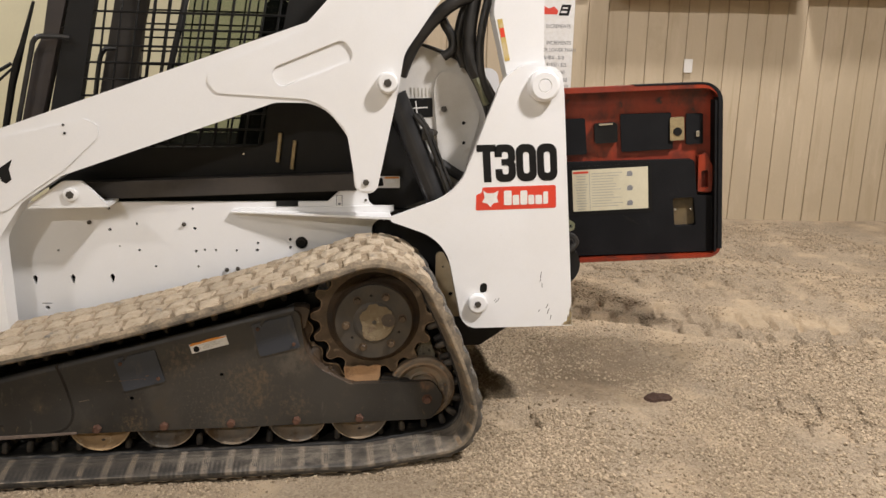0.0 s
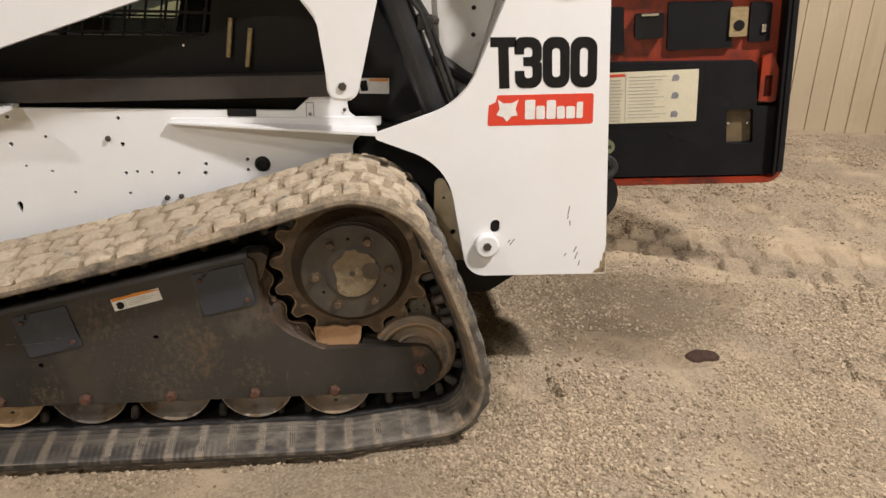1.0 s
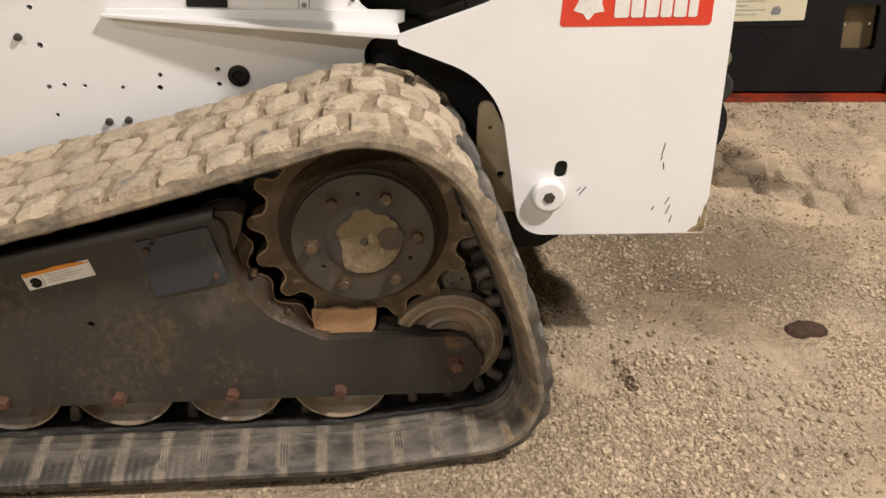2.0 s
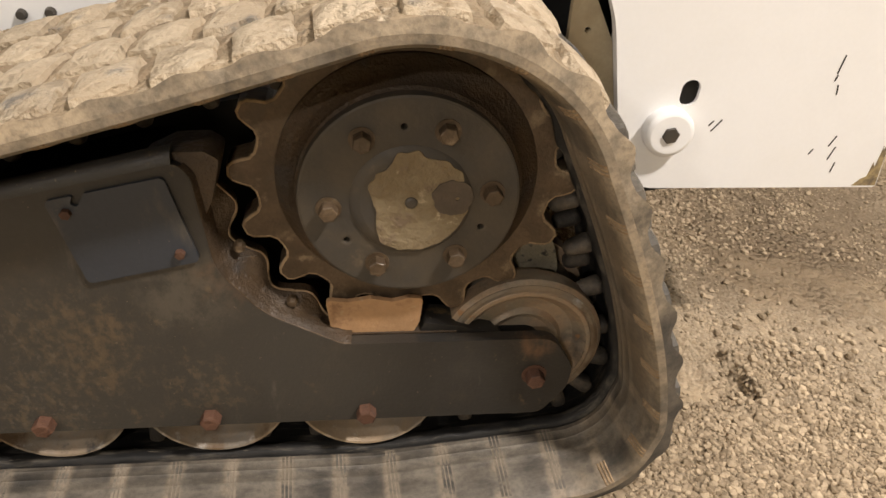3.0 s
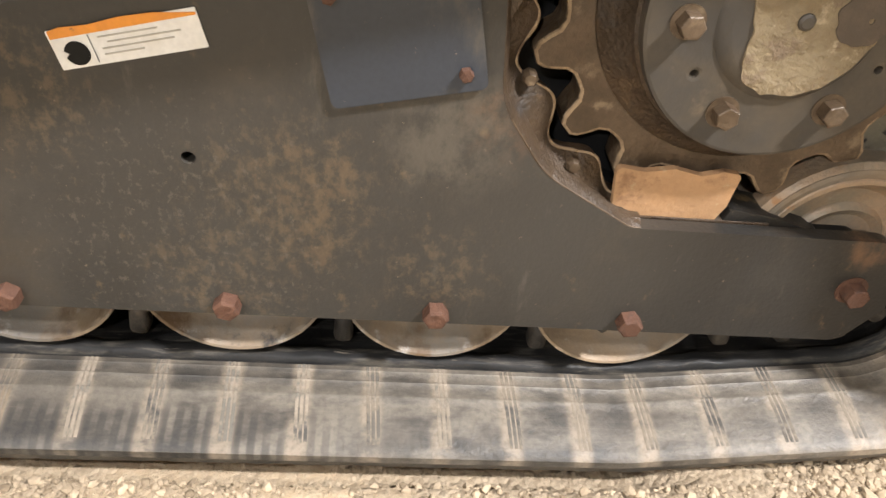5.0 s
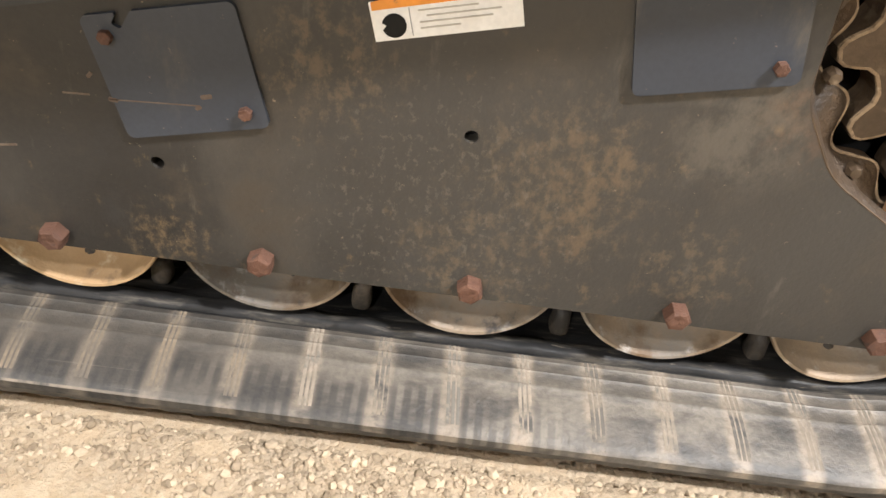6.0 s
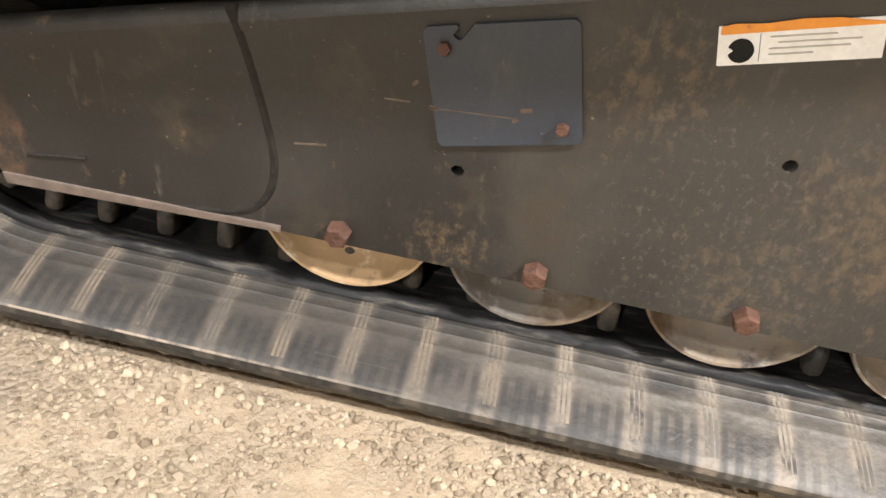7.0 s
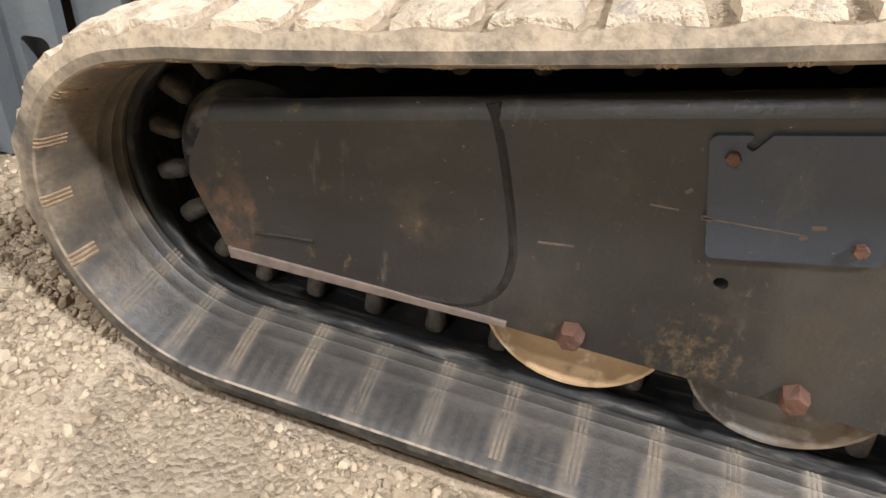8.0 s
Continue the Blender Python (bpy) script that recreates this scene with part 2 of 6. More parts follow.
def rubber(name, dark, dusty, mud_lo, mud_hi, smudge=0.0):
    """Rubber with scuffs along its run, dustier on the upper run and the front bend; u is the way along the belt in metres."""
    m = bpy.data.materials.new(name)
    nt, bsdf = nodes_of(m)
    uv = nt.nodes.new("ShaderNodeUVMap")
    uv.uv_map = "run"

    def along(scale_u, scale_v, detail=5.0):
        mp = nt.nodes.new("ShaderNodeMapping")
        mp.inputs["Scale"].default_value = (scale_u, scale_v, 1)
        n = nt.nodes.new("ShaderNodeTexNoise")
        n.inputs["Scale"].default_value, n.inputs["Detail"].default_value, n.inputs["Roughness"].default_value = 1.0, detail, 0.62
        link(nt, uv.outputs["UV"], mp.inputs["Vector"])
        link(nt, mp.outputs["Vector"], n.inputs["Vector"])
        return n.outputs["Fac"]

    grain = noise_node(nt, 130, 4)
    patch = noise_node(nt, 11, 7, 0.65)
    pos = nt.nodes.new("ShaderNodeNewGeometry")
    sep = nt.nodes.new("ShaderNodeSeparateXYZ")
    link(nt, pos.outputs["Position"], sep.inputs[0])
    high = math_node(nt, "MULTIPLY", ramp(nt, sep.outputs["Z"], 0.05, 0.75), 0.25 if smudge else 0.32)
    front = math_node(nt, "MULTIPLY", ramp(nt, math_node(nt, "MULTIPLY", sep.outputs["X"], -1.0), 1.40 if smudge else 0.55, 1.66 if smudge else 1.35), 0.20 if smudge else 0.20)
    if not smudge:
        front = math_node(nt, "MULTIPLY", front, ramp(nt, sep.outputs["Z"], 0.05, 0.24))
    wet = math_node(nt, "ADD", math_node(nt, "ADD", math_node(nt, "MULTIPLY", patch, 0.85 if smudge else 1.0), high), front)
    if smudge:
        wet = math_node(nt, "ADD", wet, math_node(nt, "MULTIPLY", ramp(nt, sep.outputs["X"], 0.16, 0.33), 0.19))
    f = ramp(nt, wet, mud_lo, mud_hi)
    col = mix(nt, ramp(nt, along(13, 17), 0.38, 0.66), dark, dusty)
    col = mix(nt, math_node(nt, "MULTIPLY", ramp(nt, along(5, 210, 3.0), 0.54, 0.66), 0.13), col, tuple(min(1.0, c * 1.4) for c in dusty))
    col = mix(nt, math_node(nt, "MULTIPLY", ramp(nt, along(38, 46), 0.55, 0.70), 0.5), col, dark)
    if smudge:
        sx = nt.nodes.new("ShaderNodeSeparateXYZ")
        link(nt, uv.outputs["UV"], sx.inputs[0])
        near_rib = ramp(nt, math_node(nt, "PINGPONG", sx.outputs["X"], smudge / 2), 0.019, 0.006)
        # flange colour: darker towards the front, paler towards the rear
        worn = math_node(nt, "MULTIPLY_ADD", ramp(nt, math_node(nt, "MULTIPLY", sep.outputs["X"], -1.0), 1.15, 0.45), 0.65)
        worn.node.inputs[2].default_value = 0.30
        col = mix(nt, math_node(nt, "SUBTRACT", 0.80, math_node(nt, "MULTIPLY", worn, 0.80)), col, dark)
        dust = math_node(nt, "MULTIPLY", ramp(nt, worn, 0.45, 0.95), ramp(nt, along(9, 20), 0.40, 0.62))
        col = mix(nt, math_node(nt, "MULTIPLY", dust, 0.72), col, (0.190, 0.166, 0.134))
        amount = math_node(nt, "MULTIPLY", math_node(nt, "MULTIPLY", near_rib, worn), ramp(nt, along(14, 24), 0.34, 0.56))
        # faint corrugation on the lower part of the flange, its shaded hollows painted dark
        wave = ramp(nt, math_node(nt, "PINGPONG", sx.outputs["X"], smudge / 10), 0.0065, 0.003)
        low = math_node(nt, "MULTIPLY", ramp(nt, sx.outputs["Y"], 0.078, 0.056), math_node(nt, "MULTIPLY", math_node(nt, "MULTIPLY", ramp(nt, along(7, 10), 0.34, 0.52), ramp(nt, math_node(nt, "MULTIPLY", sep.outputs["X"], -1.0), 0.25, 0.55)), ramp(nt, sep.outputs["Z"], 0.075, 0.050)))
        col = mix(nt, math_node(nt, "MULTIPLY", math_node(nt, "MULTIPLY", wave, low), 0.65), col, (0.022, 0.021, 0.020))
        col = mix(nt, math_node(nt, "MULTIPLY", amount, 0.85), col, (0.260, 0.210, 0.155))
    if smudge:
        rim_mud = mix(nt, ramp(nt, sx.outputs["Y"], 0.050, 0.018), (0.185, 0.143, 0.097), (0.37, 0.295, 0.205))
        col = mix(nt, f, col, rim_mud)
    else:
        col = mix(nt, f, col, MUD)
    col = mix(nt, math_node(nt, "MULTIPLY", ramp(nt, grain, 0.4, 0.7), 0.4), col, tuple(c * 0.6 for c in dusty))
    if smudge:
        # dust left in a thin line along the lower rim, and long scratches along the run
        line = math_node(nt, "MULTIPLY", ramp(nt, sx.outputs["Y"], 0.0100, 0.0115), ramp(nt, sx.outputs["Y"], 0.0150, 0.0135))
        col = mix(nt, math_node(nt, "MULTIPLY", math_node(nt, "MULTIPLY", line, math_node(nt, "MULTIPLY", ramp(nt, math_node(nt, "MULTIPLY", sep.outputs["X"], -1.0), 0.75, 1.25), ramp(nt, along(22, 8), 0.36, 0.56))), 0.75), col, (0.34, 0.27, 0.19))
        scratch = math_node(nt, "MULTIPLY", ramp(nt, along(3, 330, 2.0), 0.62, 0.70), ramp(nt, along(4, 14), 0.46, 0.58))
        col = mix(nt, math_node(nt, "MULTIPLY", scratch, 0.22), col, (0.20, 0.175, 0.14))
    link(nt, col, bsdf.inputs["Base Color"])
    bsdf.inputs["Roughness"].default_value = 0.52 if smudge else 0.7
    b = nt.nodes.new("ShaderNodeBump")
    b.inputs["Strength"].default_value, b.inputs["Distance"].default_value = 0.35, 0.004
    link(nt, math_node(nt, "ADD", grain, patch), b.inputs["Height"])
    link(nt, b.outputs["Normal"], bsdf.inputs["Normal"])
    return m


RUBBER = rubber("dusty_black_rubber", (0.036, 0.0328, 0.0285), (0.105, 0.090, 0.072), 0.50, 0.92, smudge=0.088768)
TREAD = rubber("muddy_tread_rubber", (0.042, 0.038, 0.033), (0.115, 0.097, 0.075), 0.58, 1.02)
# near-black inner face of the belt; also the front idler's painted shade
DEEP_BLACK = surface("black_inner_rubber", (0.010, 0.010, 0.010), (0.020, 0.019, 0.018), 14, 0.6, spec=0.3, bump=0.15, stains=[((0.080, 0.071, 0.058), 18, 0.50, 0.68, (0.6, 5, 1)), ((0.16, 0.135, 0.105), 60, 0.64, 0.72, (0.4, 3, 1))])
LUG = surface("muddy_tread_lug", (0.47, 0.38, 0.27), (0.55, 0.46, 0.34), 16, 0.88, bump=0.9, fine=80, bump_size=0.007, stains=[((0.22, 0.205, 0.18), 13, 0.56, 0.72, None), ((0.31, 0.235, 0.15), 30, 0.52, 0.68, None), ((0.60, 0.52, 0.41), 40, 0.60, 0.74, None)], vary=0.2)
BARE_LUG = surface("scuffed_rubber_lug", (0.105, 0.098, 0.088), (0.175, 0.155, 0.128), 14, 0.7, bump=0.6, fine=80, bump_size=0.005, stains=[((0.40, 0.335, 0.25), 18, 0.56, 0.68, None), ((0.055, 0.052, 0.048), 12, 0.52, 0.66, None)], vary=0.4)
CAKED = surface("mud_caked_tread", (0.36, 0.28, 0.185), (0.26, 0.195, 0.125), 14, 0.9, bump=1.0, fine=70, bump_size=0.008, stains=[((0.20, 0.165, 0.12), 17, 0.58, 0.74, None), ((0.56, 0.475, 0.36), 30, 0.56, 0.72, None), ((0.16, 0.125, 0.085), 75, 0.62, 0.72, None)])
EDGE_MUD = surface("dry_tan_mud_edge", (0.33, 0.235, 0.14), (0.22, 0.15, 0.088), 40, 0.85, bump=0.5, stains=[((0.10, 0.066, 0.04), 22, 0.54, 0.70, None), ((0.46, 0.36, 0.24), 50, 0.60, 0.72, None)])
RIB = surface("dust_filled_ribs", (0.235, 0.195, 0.148), (0.17, 0.145, 0.112), 40, 0.85, bump=0.1, stains=[((0.120, 0.108, 0.090), 24, 0.46, 0.60, None), ((0.060, 0.056, 0.050), 11, 0.54, 0.64, None)], vary=0.4)
DARK_RIB = surface("scuffed_rubber_ribs", (0.095, 0.082, 0.065), (0.165, 0.130, 0.090), 13, 0.7, bump=0.1, stains=[((0.23, 0.180, 0.122), 20, 0.56, 0.70, None), ((0.060, 0.055, 0.048), 16, 0.54, 0.66, None)], vary=0.3)
GUIDE = surface("dusty_guide_lug", (0.026, 0.022, 0.018), (0.092, 0.074, 0.055), 30, 0.7, bump=0.3, stains=[((0.26, 0.20, 0.14), 25, 0.64, 0.82, None), ((0.02, 0.018, 0.017), 18, 0.52, 0.70, None)], vary=0.5)


# ---- mesh helpers ----
def part(name, bm, material, parent=None, label="", smooth=0.6):
    me = bpy.data.meshes.new(name)
    bm.normal_update()
    bm.to_mesh(me)
    bm.free()
    me.materials.append(material)
    if smooth:
        me.set_sharp_from_angle(angle=smooth)
        me.polygons.foreach_set("use_smooth", [abs(p.normal.y) < 0.995 for p in me.polygons])
    ob = new(name, me)
    if parent:
        ob.parent = parent
    if label:
        ob["label"] = label
    return ob


def thing(name, label, category, at=(0, 0, 0), group=""):
    return tagged(new(name), label, category, group) if at == (0, 0, 0) else tagged(placed(new(name), pose(*at)), label, category, group)


def placed(ob, m):
    ob.matrix_basis = m
    return ob


def again(ob, m, parent=None):
    """One more object on the same mesh."""
    o = new(ob.name.split(".")[0], ob.data)
    o.parent = parent or ob.parent
    o.matrix_basis = m
    if "label" in ob:
        o["label"] = ob["label"]
    return o


def rounded(corners, n=7):
    """A closed outline from corners (x, z, fillet radius)."""
    out = []
    k = len(corners)
    for i, (x, z, r) in enumerate(corners):
        p = Vector((x, z))
        a = Vector(corners[i - 1][:2]) - p
        b = Vector(corners[(i + 1) % k][:2]) - p
        if r <= 0:
            out.append((x, z))
            continue
        ang = a.angle(b)
        d = min(r / math.tan(ang / 2), a.length * 0.48, b.length * 0.48)
        r = d * math.tan(ang / 2)
        p0, p1 = p + a.normalized() * d, p + b.normalized() * d
        c = p + (a.normalized() + b.normalized()).normalized() * (r / math.sin(ang / 2))
        v0, v1 = p0 - c, p1 - c
        turn = v0.angle_signed(v1)
        for j in range(n + 1):
            th = -turn * j / n
            q = c + Matrix.Rotation(th, 2) @ v0
            out.append((q.x, q.y))
    return out


def ring(x, z, r, n=14, start=0.0):
    return [(x + r * math.cos(start + 2 * math.pi * i / n), z + r * math.sin(start + 2 * math.pi * i / n)) for i in range(n)]


def tilted(cx, cz, w, h, deg, r=0.0):
    c, s = math.cos(radians(deg)), math.sin(radians(deg))
    pts = [(-w / 2, -h / 2), (w / 2, -h / 2), (w / 2, h / 2), (-w / 2, h / 2)]
    return rounded([(cx + x * c - z * s, cz + x * s + z * c, r) for x, z in pts])


def plate(outline, y0, y1, holes=(), bevel=0.0, bm=None, seg=2, rim=-1):
    """A plate in the xz plane from its outline and holes, y0 the near face."""
    bm = bm or bmesh.new()
    loops, edges = [], []
    for pts in (outline, *holes):
        vs = [bm.verts.new((x, y0, z)) for x, z in pts]
        loops.append(vs)
        edges += [bm.edges.new((vs[i - 1], vs[i])) for i in range(len(vs))]
    faces = [g for g in bmesh.ops.triangle_fill(bm, use_beauty=True, edges=edges)["geom"] if isinstance(g, bmesh.types.BMFace)]
    for f in faces:
        f.normal_update()
        if f.normal.y > 0:
            f.normal_flip()
    back = {}
    for vs in loops:
        for v in vs:
            back[v] = bm.verts.new((v.co.x, y1, v.co.z))
    for f in faces:
        bm.faces.new([back[v] for v in reversed(f.verts)])
    for e in edges:
        a, b = e.verts
        lf = e.link_faces
        if len(lf) and [l for l in lf[0].loops if l.edge == e][0].vert == a:
            bm.faces.new((b, a, back[a], back[b]))
        else:
            bm.faces.new((a, b, back[b], back[a]))
    if bevel:
        bmesh.ops.bevel(bm, geom=edges, offset=bevel, segments=seg, affect="EDGES", profile=0.6, clamp_overlap=True, material=rim)
    return bm


def box(x0, x1, y0, y1, z0, z1, bevel=0.004, bm=None, seg=2):
    bm = bm or bmesh.new()
    r = bmesh.ops.create_cube(bm, size=1.0, matrix=Matrix.LocRotScale(((x0 + x1) / 2, (y0 + y1) / 2, (z0 + z1) / 2), None, (x1 - x0, y1 - y0, z1 - z0)))
    if bevel:
        es = list({e for v in r["verts"] for e in v.link_edges})
        bmesh.ops.bevel(bm, geom=es, offset=bevel, segments=seg, affect="EDGES", profile=0.6, clamp_overlap=True)
    return bm


def lathe(profile, x, z, n=40, bm=None, close=False):
    """Turned about the y axis through x, z; profile of (radius, y)."""
    bm = bm or bmesh.new()
    rows = []
    for r, y in profile:
        if r < 1e-6:
            rows.append([bm.verts.new((x, y, z))])
        else:
            rows.append([bm.verts.new((x + r * math.cos(2 * math.pi * i / n), y, z + r * math.sin(2 * math.pi * i / n))) for i in range(n)])
    for a, b in zip(rows, rows[1:]):
        for i in range(n):
            j = (i + 1) % n
            q = [a[i % len(a)], a[j % len(a)], b[j % len(b)], b[i % len(b)]]
            q = list(dict.fromkeys(q))
            if len(q) > 2:
                bm.faces.new(q)
    bmesh.ops.recalc_face_normals(bm, faces=bm.faces)
    return bm


def tube(path, r, n=10, bm=None, caps=True):
    """A round tube along a path of points."""
    bm = bm or bmesh.new()
    pts = [Vector(p) for p in path]
    rows = []
    ref = Vector((0.13, 1, 0.21)).normalized()
    for i, p in enumerate(pts):
        t = (pts[min(i + 1, len(pts) - 1)] - pts[max(i - 1, 0)]).normalized()
        u = t.cross(ref).normalized()
        w = t.cross(u)
        rad = r[i] if isinstance(r, (list, tuple)) else r
        rows.append([bm.verts.new(p + (u * math.cos(2 * math.pi * k / n) + w * math.sin(2 * math.pi * k / n)) * rad) for k in range(n)])
    for a, b in zip(rows, rows[1:]):
        for k in range(n):
            bm.faces.new((a[k], a[(k + 1) % n], b[(k + 1) % n], b[k]))
    if caps:
        bm.faces.new(rows[0][::-1])
        bm.faces.new(rows[-1])
    bmesh.ops.recalc_face_normals(bm, faces=bm.faces)
    return bm


def curve_points(ctrl, n=10):
    """Smooth points through control points."""
    p = [Vector(c) for c in ctrl]
    p = [p[0] * 2 - p[1]] + p + [p[-1] * 2 - p[-2]]
    out = []
    for i in range(1, len(p) - 2):
        for k in range(n):
            t = k / n
            a, b, c, d = p[i - 1:i + 3]
            out.append(0.5 * ((2 * b) + (c - a) * t + (2 * a - 5 * b + 4 * c - d) * t * t + (3 * b - a - 3 * c + d) * t ** 3))
    out.append(p[-2])
    return out


def hexbolt(r, y0, y1, x=0.0, z=0.0, turn=0.2, washer=True, bm=None, worn=0.2):
    bm = bm or bmesh.new()
    if washer:
        lathe([(0, y1 + 0.002), (r * 1.35, y1 + 0.002), (r * 1.35, y1 + 0.006), (0, y1 + 0.006)], x, z, 18, bm)
    plate(ring(x, z, r, 6, turn), y0, y1 + 0.003, bm=bm, bevel=r * worn, seg=3)
    return bm


# ---- room ----
# ground: one sheet, fine round the machine, with ruts behind it
def axis(lo, hi, flo, fhi, fine, coarse):
    a = list(np.arange(lo, flo, coarse)) + list(np.arange(flo, fhi, fine)) + list(np.arange(fhi, hi + coarse, coarse))
    return np.array(a)


def rut_lines(x):
    """The ruts' middle lines at x: y, half width, where they begin, depth, lean of the cleats."""
    return ((1.41 - 0.33 * (x - 2.1) + 0.3 * max(0.0, 1.95 - x), 0.25, 1.15, 1.0, 0.30), (2.145 - 0.52 * (x - 2.59), 0.22, 1.6, 0.5, 0.3), (0.84 - 0.60 * (x - 2.35), 0.20, 1.9, 0.5, 0.4), (0.34 - 0.50 * (x - 1.6), 0.20, 1.5, 0.5, 0.35))


PRINTS = ((0.625, 0.215),)
BARE = ((0.625, 0.215, 0.15), (1.59, 0.40, 0.20), (1.89, -0.02, 0.18), (0.75, -0.35, 0.10), (1.25, 0.30, 0.14), (1.34, 0.40, 0.11), (-0.95, -0.27, 0.10), (-1.35, -0.33, 0.09))


def ground_height(x, y):
    h = 0.030 * noise.noise((x * 0.7, y * 0.7, 3.1)) + 0.016 * noise.noise((x * 2.6, y * 2.6, 7.7))
    h += 0.007 * noise.noise((x * 9, y * 9, 1.3)) + 0.005 * noise.noise((x * 27, y * 27, 5.3))
    h += 0.0055 * noise.noise((x * 15, y * 15, 6.1)) + 0.0035 * abs(noise.noise((x * 38, y * 38, 2.3)))
    # cleated ruts that other machines left behind this one: slanted steps in two staggered rows
    if x > 0.4:
        for y0, w, start, deep, lean in rut_lines(x):
            u = (y - y0) / w
            if abs(u) > 1.7:
                continue
            fade = min(1.0, max(0.0, (x - start) / 0.3))
            g = min(1.0, max(0.0, (1.2 - abs(u)) / 0.18)) * fade * deep
            worn = min(1.0, max(0.55, 0.95 + 0.8 * noise.noise((x * 1.7, y * 1.7, 9.1))))
            ph = (x - lean * (y - y0) + 0.020 * noise.noise((x * 4, y * 4, 2))) / 0.16 + (0.5 if u > 0 else 0.0)
            f = ph - math.floor(ph)
            block = min(1.0, max(0.0, (0.40 - abs(f - 0.5)) / 0.06)) * min(1.0, max(0.0, (abs(u) - 0.05) / 0.07))
            h = h * (1 - 0.8 * g) + g * (-0.052 + 0.050 * worn * block + 0.010 * worn * block * (f - 0.5))
            h += 0.020 * deep * math.exp(-((abs(u) - 1.4) / 0.2) ** 2) * fade
    # a square print just behind the belt
    for px, py in PRINTS:
        a, b = abs(x - px + 0.15 * (y - py)), abs(y - py)
        h -= (0.034 - 0.06 * max(0.0, 0.09 - a)) * min(1.0, max(0.0, (0.094 - a) / 0.012)) * min(1.0, max(0.0, (0.085 - b) / 0.012))
    # settled flat under and beside the belt
    d = max(0.0, abs(y - 0.12) - 0.23)
    f = max(0.0, 1 - d / 0.35) * min(1.0, max(0.0, (0.62 - x) / 0.3)) * min(1.0, max(0.0, (x + 1.95) / 0.3))
    h = h * (1 - 0.75 * f) - 0.010 * f
    h -= 0.036 * max(0.0, 1 - d / 0.022) * min(1.0, max(0.0, (0.06 - x) / 0.1)) * min(1.0, max(0.0, (x + 1.60) / 0.1))
    return h


gx = axis(-12.0, 12.5, -2.3, 3.6, 0.0122, 0.3)
gy = axis(-12.0, 6.8, -0.95, 2.3, 0.0122, 0.3)
verts = [(x, y, ground_height(x, y)) for y in gy for x in gx]
nx = len(gx)
faces = [(j * nx + i, j * nx + i + 1, (j + 1) * nx + i + 1, (j + 1) * nx + i) for j in range(len(gy) - 1) for i in range(nx - 1)]
me = bpy.data.meshes.new("ground")
me.from_pydata(verts, [], faces)
me.polygons.foreach_set("use_smooth", [True] * len(faces))
DIRT = bpy.data.materials.new("packed_dirt_and_gravel")
nt, bsdf = nodes_of(DIRT)
pebble = nt.nodes.new("ShaderNodeTexVoronoi")
pebble.inputs["Scale"].default_value = 120
pebble.inputs["Randomness"].default_value = 1.0
geo = nt.nodes.new("ShaderNodeNewGeometry")
link(nt, geo.outputs["Position"], pebble.inputs["Vector"])
patchy = noise_node(nt, 1.6, 6, 0.6)
fine_n = noise_node(nt, 60, 5, 0.7)
crumb = noise_node(nt, 210, 3, 0.7)
stony = ramp(nt, math_node(nt, "ADD", patchy, math_node(nt, "MULTIPLY", fine_n, 0.25)), 0.50, 0.66)
dirt_col = mix(nt, ramp(nt, noise_node(nt, 3.2, 7, 0.6), 0.38, 0.62), (0.415, 0.320, 0.210), (0.30, 0.228, 0.147))
dirt_col = mix(nt, math_node(nt, "MULTIPLY", ramp(nt, fine_n, 0.35, 0.65), 0.5), dirt_col, (0.48, 0.395, 0.28))
dirt_col = mix(nt, math_node(nt, "MULTIPLY", ramp(nt, crumb, 0.54, 0.68), 0.32), dirt_col, (0.17, 0.13, 0.087))
# crumbly stretches: clods of two to three centimetres
clod = nt.nodes.new("ShaderNodeTexVoronoi")
clod.inputs["Scale"].default_value = 62
warp = nt.nodes.new("ShaderNodeMix")
warp.data_type = "VECTOR"
warp.inputs["Factor"].default_value = 0.02
twist = nt.nodes.new("ShaderNodeTexNoise")
twist.inputs["Scale"].default_value = 45
link(nt, geo.outputs["Position"], twist.inputs["Vector"])
link(nt, geo.outputs["Position"], warp.inputs[4])
link(nt, twist.outputs["Color"], warp.inputs[5])
link(nt, warp.outputs[1], clod.inputs["Vector"])
clod_bw = nt.nodes.new("ShaderNodeRGBToBW")
link(nt, clod.outputs["Color"], clod_bw.inputs[0])
sep_pos = nt.nodes.new("ShaderNodeSeparateXYZ")
link(nt, geo.outputs["Position"], sep_pos.inputs[0])
crumbly = math_node(nt, "MULTIPLY", ramp(nt, noise_node(nt, 2.1, 5, 0.6), 0.42, 0.58), ramp(nt, sep_pos.outputs["X"], 0.2, 0.9))
dirt_col = mix(nt, math_node(nt, "MULTIPLY", crumbly, 0.55), dirt_col, mix(nt, clod_bw.outputs[0], (0.20, 0.150, 0.097), (0.46, 0.365, 0.25)))
bw = nt.nodes.new("ShaderNodeRGBToBW")
link(nt, pebble.outputs["Color"], bw.inputs[0])
stone_col = mix(nt, bw.outputs[0], (0.15, 0.118, 0.082), (0.44, 0.365, 0.27))
clump_n = noise_node(nt, 24, 5, 0.7)
dirt_col = mix(nt, math_node(nt, "MULTIPLY", ramp(nt, clump_n, 0.54, 0.68), 0.35), dirt_col, (0.225, 0.163, 0.102))
col = mix(nt, math_node(nt, "MULTIPLY", stony, 0.6), dirt_col, stone_col)
damp = ramp(nt, noise_node(nt, 1.1, 6, 0.6), 0.52, 0.66)
col = mix(nt, math_node(nt, "MULTIPLY", damp, 0.18), col, (0.17, 0.122, 0.077))
